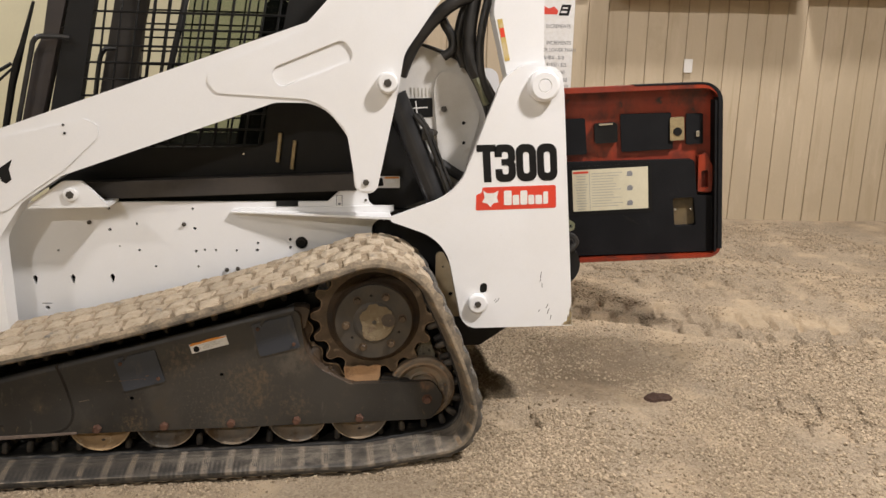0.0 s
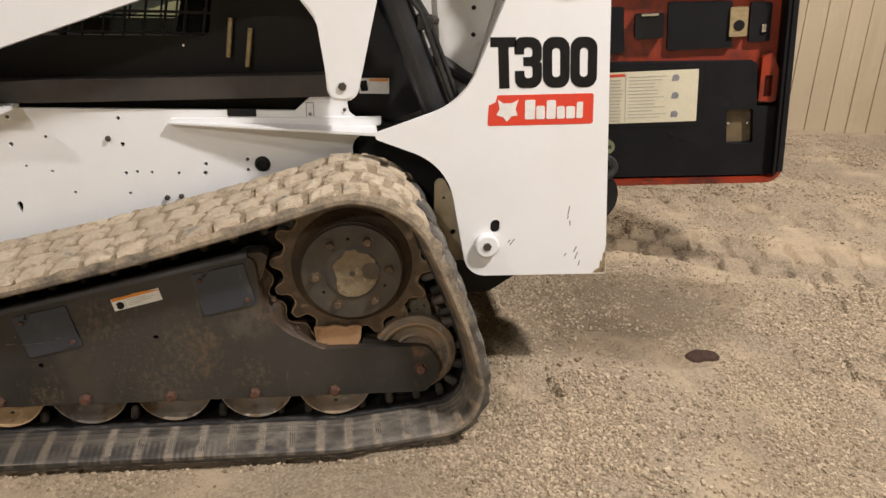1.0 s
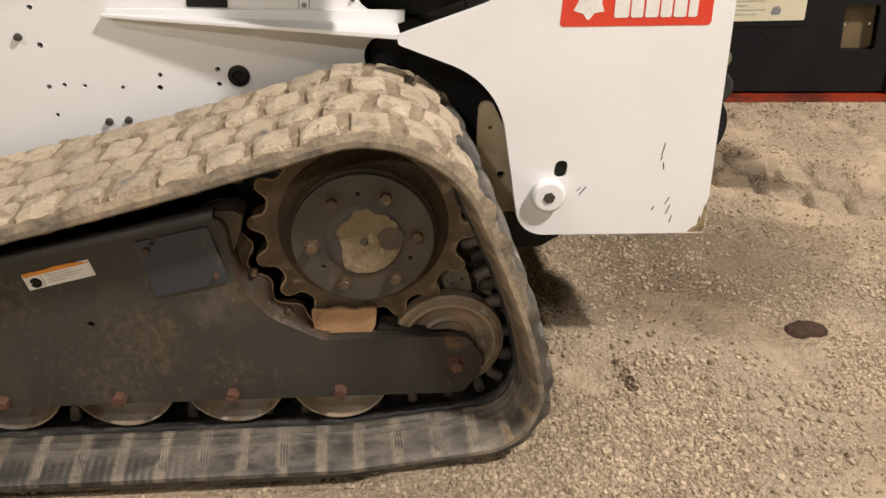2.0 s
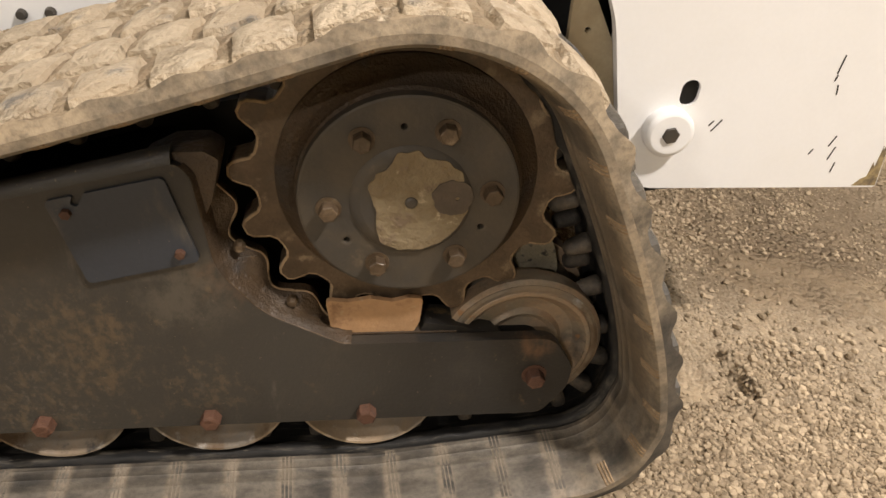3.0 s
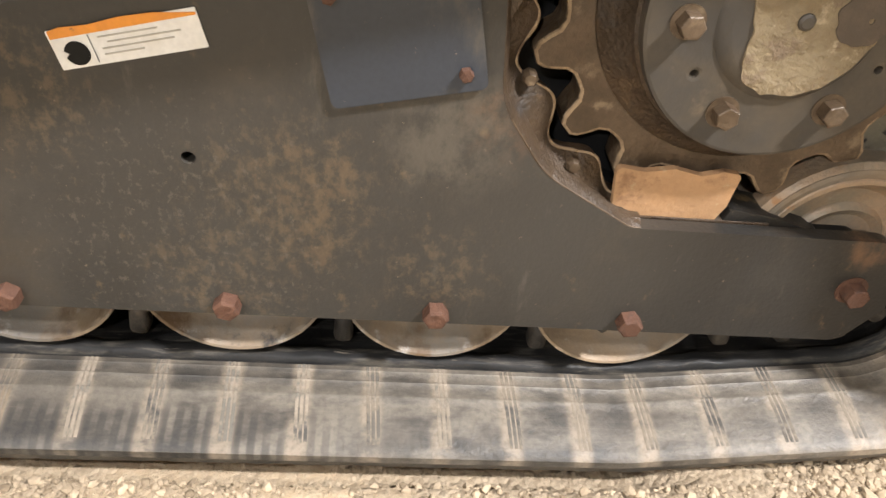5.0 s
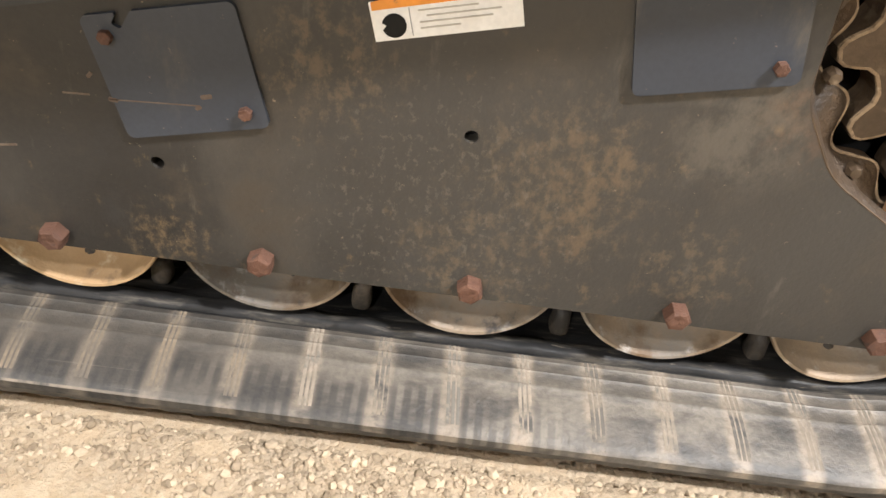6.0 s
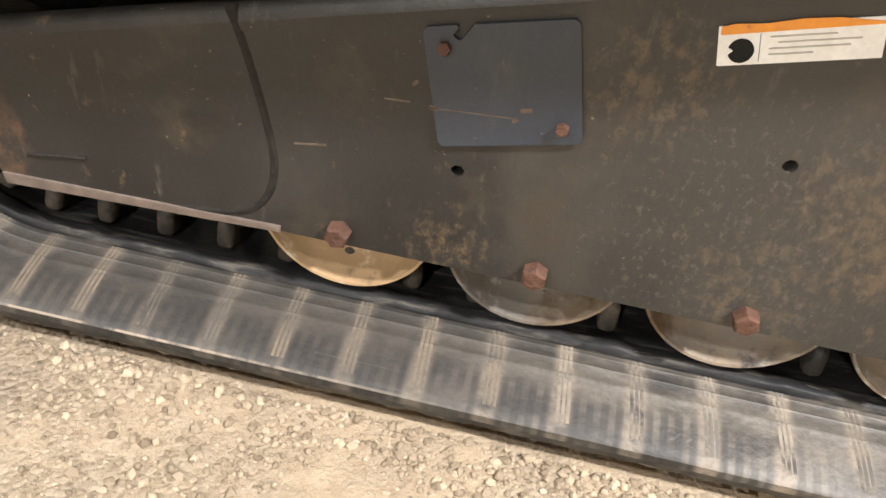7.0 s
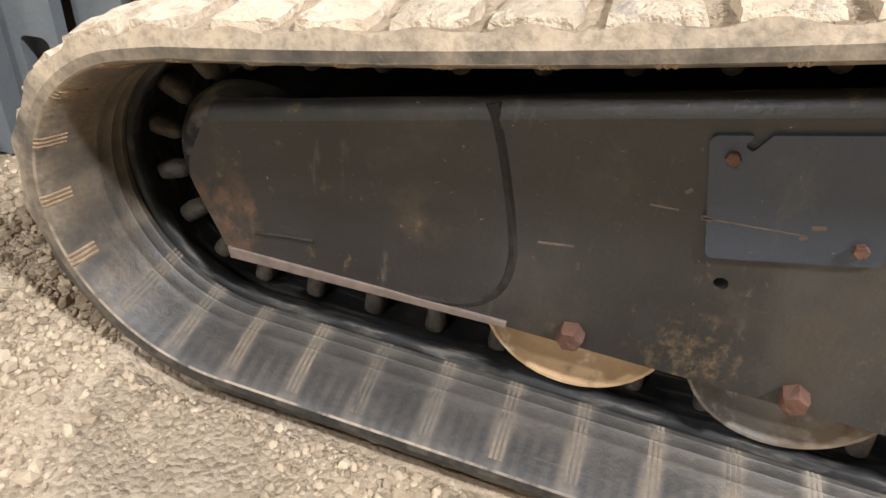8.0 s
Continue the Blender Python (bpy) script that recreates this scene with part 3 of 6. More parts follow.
# darker brown stretch of earth under the tail
tail_d = nt.nodes.new("ShaderNodeVectorMath")
tail_d.operation = "DISTANCE"
tail_d.inputs[1].default_value = (1.05, 0.80, 0)
link(nt, geo.outputs["Position"], tail_d.inputs[0])
tail_f = ramp(nt, math_node(nt, "ADD", tail_d.outputs["Value"], math_node(nt, "MULTIPLY", noise_node(nt, 5, 6, 0.65), 0.5)), 0.82, 0.52)
col = mix(nt, math_node(nt, "MULTIPLY", tail_f, 0.5), col, (0.128, 0.090, 0.057))
link(nt, col, bsdf.inputs["Base Color"])
bsdf.inputs["Roughness"].default_value = 0.95
bsdf.inputs["Specular IOR Level"].default_value = 0.2
bmp = nt.nodes.new("ShaderNodeBump")
bmp.inputs["Strength"].default_value, bmp.inputs["Distance"].default_value = 0.75, 0.013
hgt = math_node(nt, "SUBTRACT", math_node(nt, "ADD", math_node(nt, "ADD", math_node(nt, "MULTIPLY", fine_n, 0.65), math_node(nt, "MULTIPLY", clump_n, 1.0)), math_node(nt, "MULTIPLY", crumb, 0.22)), math_node(nt, "MULTIPLY", math_node(nt, "MULTIPLY", pebble.outputs["Distance"], math_node(nt, "ADD", stony, 0.1)), 0.45))
hgt = math_node(nt, "SUBTRACT", hgt, math_node(nt, "MULTIPLY", math_node(nt, "MULTIPLY", clod.outputs["Distance"], crumbly), 1.7))
link(nt, hgt, bmp.inputs["Height"])
link(nt, bmp.outputs["Normal"], bsdf.inputs["Normal"])
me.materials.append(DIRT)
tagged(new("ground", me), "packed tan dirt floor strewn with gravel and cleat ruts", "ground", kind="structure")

# gravel: loose stones pressed into the dirt
STONE = bpy.data.materials.new("loose_gravel")
nt, bsdf = nodes_of(STONE)
geo = nt.nodes.new("ShaderNodeNewGeometry")
c = mix(nt, geo.outputs["Random Per Island"], (0.185, 0.142, 0.095), (0.500, 0.403, 0.283))
c = mix(nt, math_node(nt, "MULTIPLY", ramp(nt, noise_node(nt, 140, 4), 0.35, 0.7), 0.35), c, (0.37, 0.29, 0.195))
link(nt, c, bsdf.inputs["Base Color"])
bsdf.inputs["Roughness"].default_value = 0.9
bsdf.inputs["Specular IOR Level"].default_value = 0.2

PHI = (1 + 5 ** 0.5) / 2
ICO = np.array([(-1, PHI, 0), (1, PHI, 0), (-1, -PHI, 0), (1, -PHI, 0), (0, -1, PHI), (0, 1, PHI), (0, -1, -PHI), (0, 1, -PHI), (PHI, 0, -1), (PHI, 0, 1), (-PHI, 0, -1), (-PHI, 0, 1)]) / math.hypot(1, PHI)
ICO_F = np.array([int(ch, 12) for ch in "0b5051017 07a0ab159 5b4ba2a76 718394342 326368389 495 24b 62a 867 981".replace(" ", "")]).reshape(-1, 3)

OCTA = np.array([(1, 0, 0), (-1, 0, 0), (0, 1, 0), (0, -1, 0), (0, 0, 1), (0, 0, -1)])
OCTA_F = np.array([int(ch) for ch in "024 214 134 304 205 125 315 035".replace(" ", "")]).reshape(-1, 3)


def stones(name, label, spread, rng):
    """Loose stones; spread yields x, y, size."""
    vs, fs = [], []
    k = 0
    for x, y, s in spread:
        shape, sides = (OCTA, OCTA_F) if s < 0.0044 else (ICO, ICO_F)
        a = shape * (1 + rng.uniform(-0.28, 0.28, (len(shape), 1))) * np.array([1, rng.uniform(0.6, 1.0), rng.uniform(0.45, 0.8)]) * s
        t = rng.uniform(0, 6.283)
        ct, st = math.cos(t), math.sin(t)
        a = a @ np.array([[ct, st, 0], [-st, ct, 0], [0, 0, 1]]) + np.array([x, y, ground_height(x, y) + s * 0.32])
        vs.append(a)
        fs.append(sides + k)
        k += len(shape)
    me = bpy.data.meshes.new(name)
    me.from_pydata(np.concatenate(vs).tolist(), [], np.concatenate(fs).tolist())
    me.materials.append(STONE)
    return tagged(new(name, me), label, "gravel", kind="stuff")


def gravel_spread(rng, count, x0, x1, y0, y1, small, large, clump, base=0.4, power=2.0, beside=0.0):
    """Places and sizes of loose stones, gathered in drifts; beside: extra close to the belt."""
    done = 0
    while done < count:
        x, y = rng.uniform(x0, x1), rng.uniform(y0, y1)
        if -1.62 < x < 0.15 and -0.118 < y < 0.37:
            continue
        den = base + noise.noise((x * clump, y * clump, 4.4)) * 1.1 + 0.6 * noise.noise((x * clump * 4, y * clump * 4, 8.4))
        if beside:
            den += beside * math.exp(-(max(0.0, -0.115 - y) / 0.07) ** 2)
        if 1.2 < x < 3.4 and abs(y - rut_lines(x)[0][0]) < 0.26:
            den -= 0.55
        for bx, by, br in BARE:
            den -= 1.2 * max(0.0, 1 - math.hypot(x - bx, y - by) / br)
        if rng.uniform() > den:
            continue
        yield x, y, small + (large - small) * rng.uniform() ** power
        done += 1


rng = np.random.default_rng(4)
near_stones = list(gravel_spread(rng, 24000, -2.2, 0.9, -0.75, -0.02, 0.0012, 0.0055, 4.5, 0.30, 2.8)) + list(gravel_spread(rng, 12000, -2.3, 0.9, -0.70, 0.30, 0.0026, 0.0082, 3.5, 0.02, 2.6, 1.5))
near_stones += list(gravel_spread(rng, 1600, -2.3, -1.55, -0.62, 0.15, 0.004, 0.0135, 3.0, 0.7, 2.0)) + list(gravel_spread(rng, 26, -2.3, -1.3, -0.62, -0.15, 0.009, 0.015, 3.0, 0.5))
stones("gravel", "fine pale gravel and crumbs scattered over packed dirt", near_stones, rng)
clods = list(gravel_spread(rng, 46000, 0.2, 2.3, -0.8, 1.35, 0.0026, 0.0043, 1.9, 0.42, 1.0))
stones("gravel", "coarse loose gravel and small clods lying in drifts on the dirt", clods + list(gravel_spread(rng, 40000, 0.2, 2.7, -0.9, 1.3, 0.0022, 0.0086, 2.0, 0.42, 2.3)), rng)
stones("gravel", "sparse loose gravel on the open dirt floor", list(gravel_spread(rng, 26000, 0.2, 4.8, -1.0, 4.4, 0.004, 0.0120, 1.5, 0.5)) + list(gravel_spread(rng, 30000, 0.5, 4.6, 0.6, 4.4, 0.004, 0.0085, 1.1, 0.45, 1.6)), rng)

# walls and ceiling; the back wall is turned a little against the machine
WALL_YAW = -5.6
wall_pose = pose(3.9, 4.67, 0, 0, 0, WALL_YAW)
ROOM_H = 6.2


def wall(name, x0, x1, label, material, m, z0=-0.1, h=ROOM_H):
    ob = part(name, box(x0, x1, 0.0, 0.16, z0, h, 0), material)
    ob.matrix_basis = m
    return tagged(ob, label, "wall", kind="structure")


wall_north = wall("wall_north", -3.4, 9.0, "tan vertical-groove wood panelling over the back wall", WALLBOARD, wall_pose @ pose(0, 0.016, 0))
wall_back_2 = wall("wall_north_2", -16.0, -3.4, "cream painted back wall of the hall", CREAM, wall_pose)
wall("wall_south", -14, 14, "plain cream painted masonry hall wall", CREAM, pose(0, -11.5, 0, 0, 0, 180))
wall("wall_east", -9, 11, "cream painted side wall of the hall", CREAM, pose(12.0, -1, 0, 0, 0, -90))
wall("wall_west", -11, 9, "cream painted side wall of the hall", CREAM, pose(-11.5, -1, 0, 0, 0, 90))
ceil = part("ceiling", box(-12.5, 13, -12.5, 7.8, ROOM_H - 0.02, ROOM_H + 0.12, 0), ROOF)
tagged(ceil, "grey sheet-metal hall ceiling", "ceiling", kind="structure")

# boards of the panelling: one board with eased edges, repeated
BOARD = 0.203
first = None
for i in range(-16, 43):
    if first is None:
        first = part("board", box(0.0045, BOARD - 0.0045, -0.002, 0.017, -0.05, 3.6, 0.003), WALLBOARD, wall_north)
        first.matrix_basis = pose(i * BOARD + 0.05, -0.014, 0)
    else:
        again(first, pose(i * BOARD + 0.05, -0.014, 0))

# things on the back wall
outlet = tagged(part("light_switch", plate(tilted(0, 0, 0.085, 0.135, 0, 0.008), -0.008, 0, bevel=0.002), PLASTIC), "white plastic switch plate screwed to tan panelling", "switch")
outlet.matrix_basis = wall_pose @ pose(-0.525, -0.018, 1.595)
part("rocker", plate(tilted(0, 0, 0.03, 0.06, 0, 0.004), -0.012, -0.008, bevel=0.001), PLASTIC, outlet)

poster = tagged(part("price_poster", plate(tilted(0, 0, 0.52, 0.98, 0, 0.0), -0.004, 0), STICKER), "white printed bidding sheet with dark lines on panelling", "poster")
poster.matrix_basis = wall_pose @ pose(-1.98, -0.020, 1.725)
part("red_emblem", plate(rounded([(-0.06, 0.345, 0), (0.085, 0.345, 0), (0.095, 0.38, 0), (0.05, 0.42, 0), (0.0, 0.40, 0), (-0.06, 0.43, 0)]), -0.0055, -0.004), RED, poster)
part("dark_emblem", plate(rounded([(0.10, 0.335, 0), (0.20, 0.335, 0), (0.225, 0.44, 0), (0.13, 0.44, 0)]), -0.0055, -0.004, holes=[rounded([(0.12, 0.36, 0), (0.18, 0.36, 0), (0.184, 0.38, 0), (0.125, 0.38, 0)]), rounded([(0.135, 0.40, 0), (0.19, 0.40, 0), (0.194, 0.415, 0), (0.14, 0.415, 0)])]), INK, poster)


def words(text, size, parent, at, material, label="printed words", squeeze=0.8):
    cu = bpy.data.curves.new("words", "FONT")
    cu.body, cu.size, cu.extrude, cu.align_x = text, size, 0.0004, "LEFT"
    tmp = new("words_source", cu)
    me = bpy.data.meshes.new_from_object(tmp.evaluated_get(bpy.context.evaluated_depsgraph_get()))
    bpy.data.objects.remove(tmp)
    me.materials.append(material)
    ob = new("printed_line", me)
    ob.parent = parent
    ob.matrix_basis = pose(*at, 90, 0, 0) @ Matrix.Diagonal((squeeze, 1, 1, 1))
    ob["label"] = label
    return ob


for text, x, z in (("INCREMENTS", -0.02, 0.215), ("INCREMENTS", -0.01, 0.055), ("OR LOWER THAN", -0.05, -0.015), ("$1000 - $10", -0.03, -0.09), ("$2500 - $25", 0.0, -0.16), ("- $50", 0.10, -0.235), ("- $100", 0.11, -0.31), ("- $250", 0.12, -0.375), ("- $500", 0.12, -0.44)):
    words(text, 0.052, poster, (x, -0.0052, z), GREY_INK)

note = tagged(part("wall_notice", plate(tilted(0, 0, 0.62, 0.5, 0, 0.0), -0.004, 0), STICKER), "white notice sheet pinned above the bidding sheet", "poster")
note.matrix_basis = wall_pose @ pose(-1.88, -0.020, 2.475)
part("red_line", plate(tilted(0.0, -0.225, 0.5, 0.02, 0, 0), -0.0055, -0.004), RED, note)

# two boxes added above the view to cast the soft band on the panelling
shelf = tagged(part("wall_shelf", box(-1.34, 0.50, -0.24, 0.0, 2.24, 2.7, 0.006), surface("brown_board", (0.30, 0.225, 0.15), (0.33, 0.25, 0.17), 3, 0.6)), "long brown box added out of view to shade the tan panelling", "shelf")
shelf.matrix_basis = wall_pose @ pose(0, -0.020, 0)
shade_box_2 = tagged(part("wall_shelf", box(0.62, 2.6, -0.24, 0.0, 2.32, 2.7, 0.006), shelf.data.materials[0]), "brown box added out of view to shade the tan panelling", "shelf")
shade_box_2.matrix_basis = wall_pose @ pose(0, -0.020, 0)

# hall lamps
for lx, ly, watts in LAMP_SPOTS:
    lamp = thing("high_bay_lamp", "round white high-bay lamp hanging under the ceiling", "lamp", (lx, ly, LAMP_Z), "hall lamps")
    part("housing", lathe([(0, 0.0), (0.10, 0.0), (0.14, -0.10), (0.30, -0.20), (0.305, -0.22), (0.29, -0.20), (0, -0.10)], 0, 0, 28), PLASTIC, lamp).matrix_basis = pose(0, 0, 0.26, 90, 0, 0)
    part("lens", lathe([(0, 0), (0.27, 0), (0.27, 0.01), (0, 0.01)], 0, 0, 28), GLOW, lamp).matrix_basis = pose(0, 0, 0.07, 90, 0, 0)
    part("stem", tube([(0, 0, 0.25), (0, 0, ROOM_H - LAMP_Z)], 0.012), PLASTIC, lamp)
    data = bpy.data.lights.new("hall_light", "AREA")
    data.shape, data.size, data.energy, data.color = "DISK", 0.5, watts, LAMP_COLOR
    light = new("hall_light", data)
    light.matrix_basis = pose(lx, ly, LAMP_Z)

# ---- the track loader ----
loader = thing("track_loader", "white compact track loader with muddy rubber tracks and open orange tailgate", "track loader")

# the belt's way round: hull of sprocket, rear idler, rollers and front idler
SPR = (0.0, 0.552)
IDLER = (0.248, 0.176, 0.135)
ROLLER_X = (-0.060, -0.300, -0.545, -0.790, -1.030)
ROLLER_Z, ROLLER_R = 0.170, 0.115
WHEELS = [(*SPR, 0.250), IDLER, (ROLLER_X[0], ROLLER_Z, 0.170), (-1.445, 0.222, 0.222)]
PITCHES, PITCH = 55, 0.086


def hull_loop():
    pts = sorted({(round(x + r * math.cos(a), 6), round(z + r * math.sin(a), 6)) for x, z, r in WHEELS for a in np.linspace(0, 2 * math.pi, 240)})
    half = []
    for seq in (pts, pts[::-1]):
        h = []
        for p in seq:
            while len(h) > 1 and (h[-1][0] - h[-2][0]) * (p[1] - h[-2][1]) - (h[-1][1] - h[-2][1]) * (p[0] - h[-2][0]) <= 0:
                h.pop()
            h.append(p)
        half += h[:-1]
    return half


def resample(loop, n):
    p = np.array(loop + loop[:1])
    d = np.concatenate([[0], np.cumsum(np.hypot(*np.diff(p, axis=0).T))])
    s = np.linspace(0, d[-1], n, endpoint=False)
    return np.stack([np.interp(s, d, p[:, 0]), np.interp(s, d, p[:, 1])], 1), d[-1]


STEPS = PITCHES * 11
way, LENGTH = resample(hull_loop(), STEPS)
# the upper run sags between front idler and sprocket
for p in way:
    u = (p[0] + 1.45) / 1.40
    if 0 < u < 1 and p[1] > 0.33:
        p[1] -= 0.030 * 4 * u * (1 - u) * (1 if p[1] > 0.4 else 0)
# and the slack rear run bellies out
for p in way:
    u = (p[1] - 0.16) / 0.48
    if 0 < u < 1 and p[0] > 0.15:
        p[0] += 0.024 * 4 * u * (1 - u) * (1.25 - 0.5 * u)
way, LENGTH = resample([tuple(p) for p in way], STEPS)
tang = np.roll(way, -1, 0) - np.roll(way, 1, 0)
tang /= np.hypot(*tang.T)[:, None]
inward = np.stack([-tang[:, 1], tang[:, 0]], 1)

BELT_NEAR, BELT_FAR = -0.105, 0.345
half_section = [(0.0, 0.0), (0.0, 0.011), (0.004, 0.015), (0.012, 0.0185), (0.035, 0.0255), (0.06, 0.031), (0.074, 0.0327), (0.076, 0.0340), (0.079, 0.0334), (0.096, 0.0352), (0.098, 0.0366), (0.101, 0.0356), (0.114, 0.0366), (0.1155, 0.0376), (0.1175, 0.0368), (0.123, 0.037), (0.127, 0.036), (0.129, 0.042), (0.132, 0.044), (0.147, 0.044), (0.150, 0.042), (0.156, 0.037)]
RAIL = half_section.index((0.123, 0.037))
section = [(BELT_NEAR + y, n) for y, n in half_section] + [(BELT_FAR - y, n) for y, n in reversed(half_section)]
ACROSS = 24
section += [(BELT_FAR - 0.004, -0.013)] + [(BELT_FAR - 0.014 - (BELT_FAR - BELT_NEAR - 0.028) * k / ACROSS, -0.0136) for k in range(ACROSS + 1)] + [(BELT_NEAR + 0.004, -0.013)]


def belt_mesh():
    bm = bmesh.new()
    run = bm.loops.layers.uv.new("run")
    across = [0.0]
    for (y0, n0), (y1, n1) in zip(section, section[1:] + section[:1]):
        across.append(across[-1] + math.hypot(y1 - y0, n1 - n0))

    def cake(i, y, n):
        """Mud lies uneven on the tread, and thinner towards its edges."""
        p = Vector((way[i][0], y, way[i][1]))
        if n > 0.0415:
            return n + 0.0045 * noise.noise(p * 26) + 0.002 * noise.noise(p * 70)
        if n > -0.001:
            return n
        block = 0.5 + 0.5 * math.cos(2 * math.pi * (i * PITCHES / STEPS - 0.15))
        if n > -0.0135:
            n -= (0.0065 + (0.005 if way[i][0] > 0.05 else 0.0)) * block ** 1.5 * min(1.0, max(0.0, (way[i][1] - 0.06) / 0.1))
        lump = 0.0050 * noise.noise(p * 19) + 0.0040 * noise.noise(p * 48) + 0.0022 * noise.noise(p * 105)
        return n - lump if y > BELT_NEAR + 0.01 else n - lump * 0.5

    rows = [[bm.verts.new((way[i][0] + inward[i][0] * cake(i, y, n), y, way[i][1] + inward[i][1] * cake(i, y, n))) for y, n in section] for i in range(STEPS)]
    k = len(section)
    for i in range(STEPS):
        a, b = rows[i], rows[(i + 1) % STEPS]
        for j in range(k):
            f = bm.faces.new((a[j], a[(j + 1) % k], b[(j + 1) % k], b[j]))
            for lp, (ii, jj) in zip(f.loops, ((i, j), (i, j + 1), (i + 1, j + 1), (i + 1, j))):
                lp[run].uv = (ii * LENGTH / STEPS, across[jj])
            bare_run = way[i][0] > 0.13 and way[i][1] < 0.74
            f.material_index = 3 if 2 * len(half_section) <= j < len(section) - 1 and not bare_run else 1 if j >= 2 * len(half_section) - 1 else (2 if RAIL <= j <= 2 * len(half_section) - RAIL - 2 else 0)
    bmesh.ops.recalc_face_normals(bm, faces=bm.faces)
    return bm


belt = part("rubber_track", belt_mesh(), RUBBER, loader, "dusty black rubber track caked with tan mud on its tread", smooth=0.9)
belt.data.materials.append(TREAD)
belt.data.materials.append(DEEP_BLACK)
belt.data.materials.append(CAKED)


def on_belt(s, y, depth=0.0, yaw=0.0):
    """A pose on the belt: x along it, z out of it."""
    f = (s / LENGTH * STEPS) % STEPS
    i, w = int(f), f - int(f)
    j = (i + 1) % STEPS
    p = way[i] * (1 - w) + way[j] * w
    t = tang[i] * (1 - w) + tang[j] * w
    q = inward[i] * (1 - w) + inward[j] * w
    m = Matrix(((t[0], 0, -q[0], p[0] + q[0] * depth), (0, 1, 0, y), (t[1], 0, -q[1], p[1] + q[1] * depth), (0, 0, 0, 1)))
    return m @ pose(0, 0, 0, 0, 0, yaw)


def lug_mesh(w, d, seed):
    """A tread block, rough with mud; it stands steep at its ends."""
    r = random.Random(seed)
    bm = bmesh.new()
    nx_, ny_ = 5, 4
    top = [[bm.verts.new((w * (i / nx_ - 0.5) * 0.84 + r.uniform(-1, 1) * 0.0022, d * (j / ny_ - 0.5) * 0.86 + r.uniform(-1, 1) * 0.0022, 0.032 + r.uniform(-1, 0.4) * 0.003 - (0.006 if i in (0, nx_) or j in (0, ny_) else 0))) for j in range(ny_ + 1)] for i in range(nx_ + 1)]
    for i in range(nx_):
        for j in range(ny_):
            bm.faces.new((top[i][j], top[i + 1][j], top[i + 1][j + 1], top[i][j + 1]))
    rim = [top[i][0] for i in range(nx_ + 1)] + [top[nx_][j] for j in range(1, ny_ + 1)] + [top[i][ny_] for i in range(nx_ - 1, -1, -1)] + [top[0][j] for j in range(ny_ - 1, 0, -1)]
    foot = [bm.verts.new((v.co.x * 1.20, v.co.y * 1.14, 0.0)) for v in rim]
    for i in range(len(rim)):
        j = (i + 1) % len(rim)
        bm.faces.new((rim[j], rim[i], foot[i], foot[j]))
    bmesh.ops.recalc_face_normals(bm, faces=bm.faces)
    return bm


lug_kinds = []
for k in range(6):
    lug_kinds.append(part("tread_lug", lug_mesh(0.078, 0.102, k), LUG, belt))
rows4 = (-0.048, 0.064, 0.178, 0.290)
count = 0
bare_lug = None
rnd = random.Random(3)
for i in range(PITCHES):
    for j, y in enumerate(rows4):
        m = on_belt((i + 0.5 * (j % 2) + 0.15) * LENGTH / PITCHES, y, 0.004, rnd.uniform(-4, 4) + (7 if j % 2 else -4))
        if m.translation.x > 0.14 and m.translation.z < 0.72:
            if bare_lug is None:
                bare_lug = again(lug_kinds[0], m)
                bare_lug.data = lug_kinds[0].data.copy()
                bare_lug.data.materials[0] = BARE_LUG
            else:
                again(bare_lug, m)
            continue
        if count < len(lug_kinds):
            lug_kinds[count].matrix_basis = m
        else:
            again(lug_kinds[rnd.randrange(len(lug_kinds))], m)
        count += 1

# dust-filled triple ribs across the belt's flange, one set a link
bm = bmesh.new()
for dx in (-0.0062, 0.0, 0.0062):
    for (y0, n0), (y1, n1) in zip(half_section[3:RAIL], half_section[4:RAIL + 1]):
        vs = [bm.verts.new((dx + sx * 0.0021 - (y - 0.05) * 0.05, BELT_NEAR + y, -n - hgt_)) for y, n, sx, hgt_ in ((y0, n0, -1, 0.0002), (y0, n0, 0, 0.0008), (y0, n0, 1, 0.0002), (y1, n1, -1, 0.0002), (y1, n1, 0, 0.0008), (y1, n1, 1, 0.0002))]
        bm.faces.new((vs[0], vs[1], vs[4], vs[3]))
        bm.faces.new((vs[1], vs[2], vs[5], vs[4]))
rib0 = part("flange_ribs", bm, RIB, belt)
bm = bmesh.new()
for dx in (-0.0060, 0.0, 0.0060):
    for (y0, n0), (y1, n1) in zip(half_section[1:4], half_section[2:5]):
        vs = [bm.verts.new((dx + sx * 0.0022, BELT_NEAR + y, -n - hgt_)) for y, n, sx, hgt_ in ((y0, n0, -1, 0.0001), (y0, n0, 0, 0.0013), (y0, n0, 1, 0.0001), (y1, n1, -1, 0.0001), (y1, n1, 0, 0.0013), (y1, n1, 1, 0.0001))]
        bm.faces.new((vs[0], vs[1], vs[4], vs[3]))
        bm.faces.new((vs[1], vs[2], vs[5], vs[4]))
short_ribs = part("flange_ribs", bm, EDGE_MUD, belt)
dark_ribs = again(rib0, Matrix.Identity(4))
dark_ribs.data = rib0.data.copy()
dark_ribs.data.materials[0] = DARK_RIB
seen_kinds = set()
for i in range(PITCHES):
    m = on_belt(i * LENGTH / PITCHES, 0)
    kind = short_ribs if m.translation.z > 0.07 else dark_ribs if m.translation.x < -0.80 else rib0
    if kind in seen_kinds:
        again(kind, m)
    else:
        kind.matrix_basis = m
        seen_kinds.add(kind)

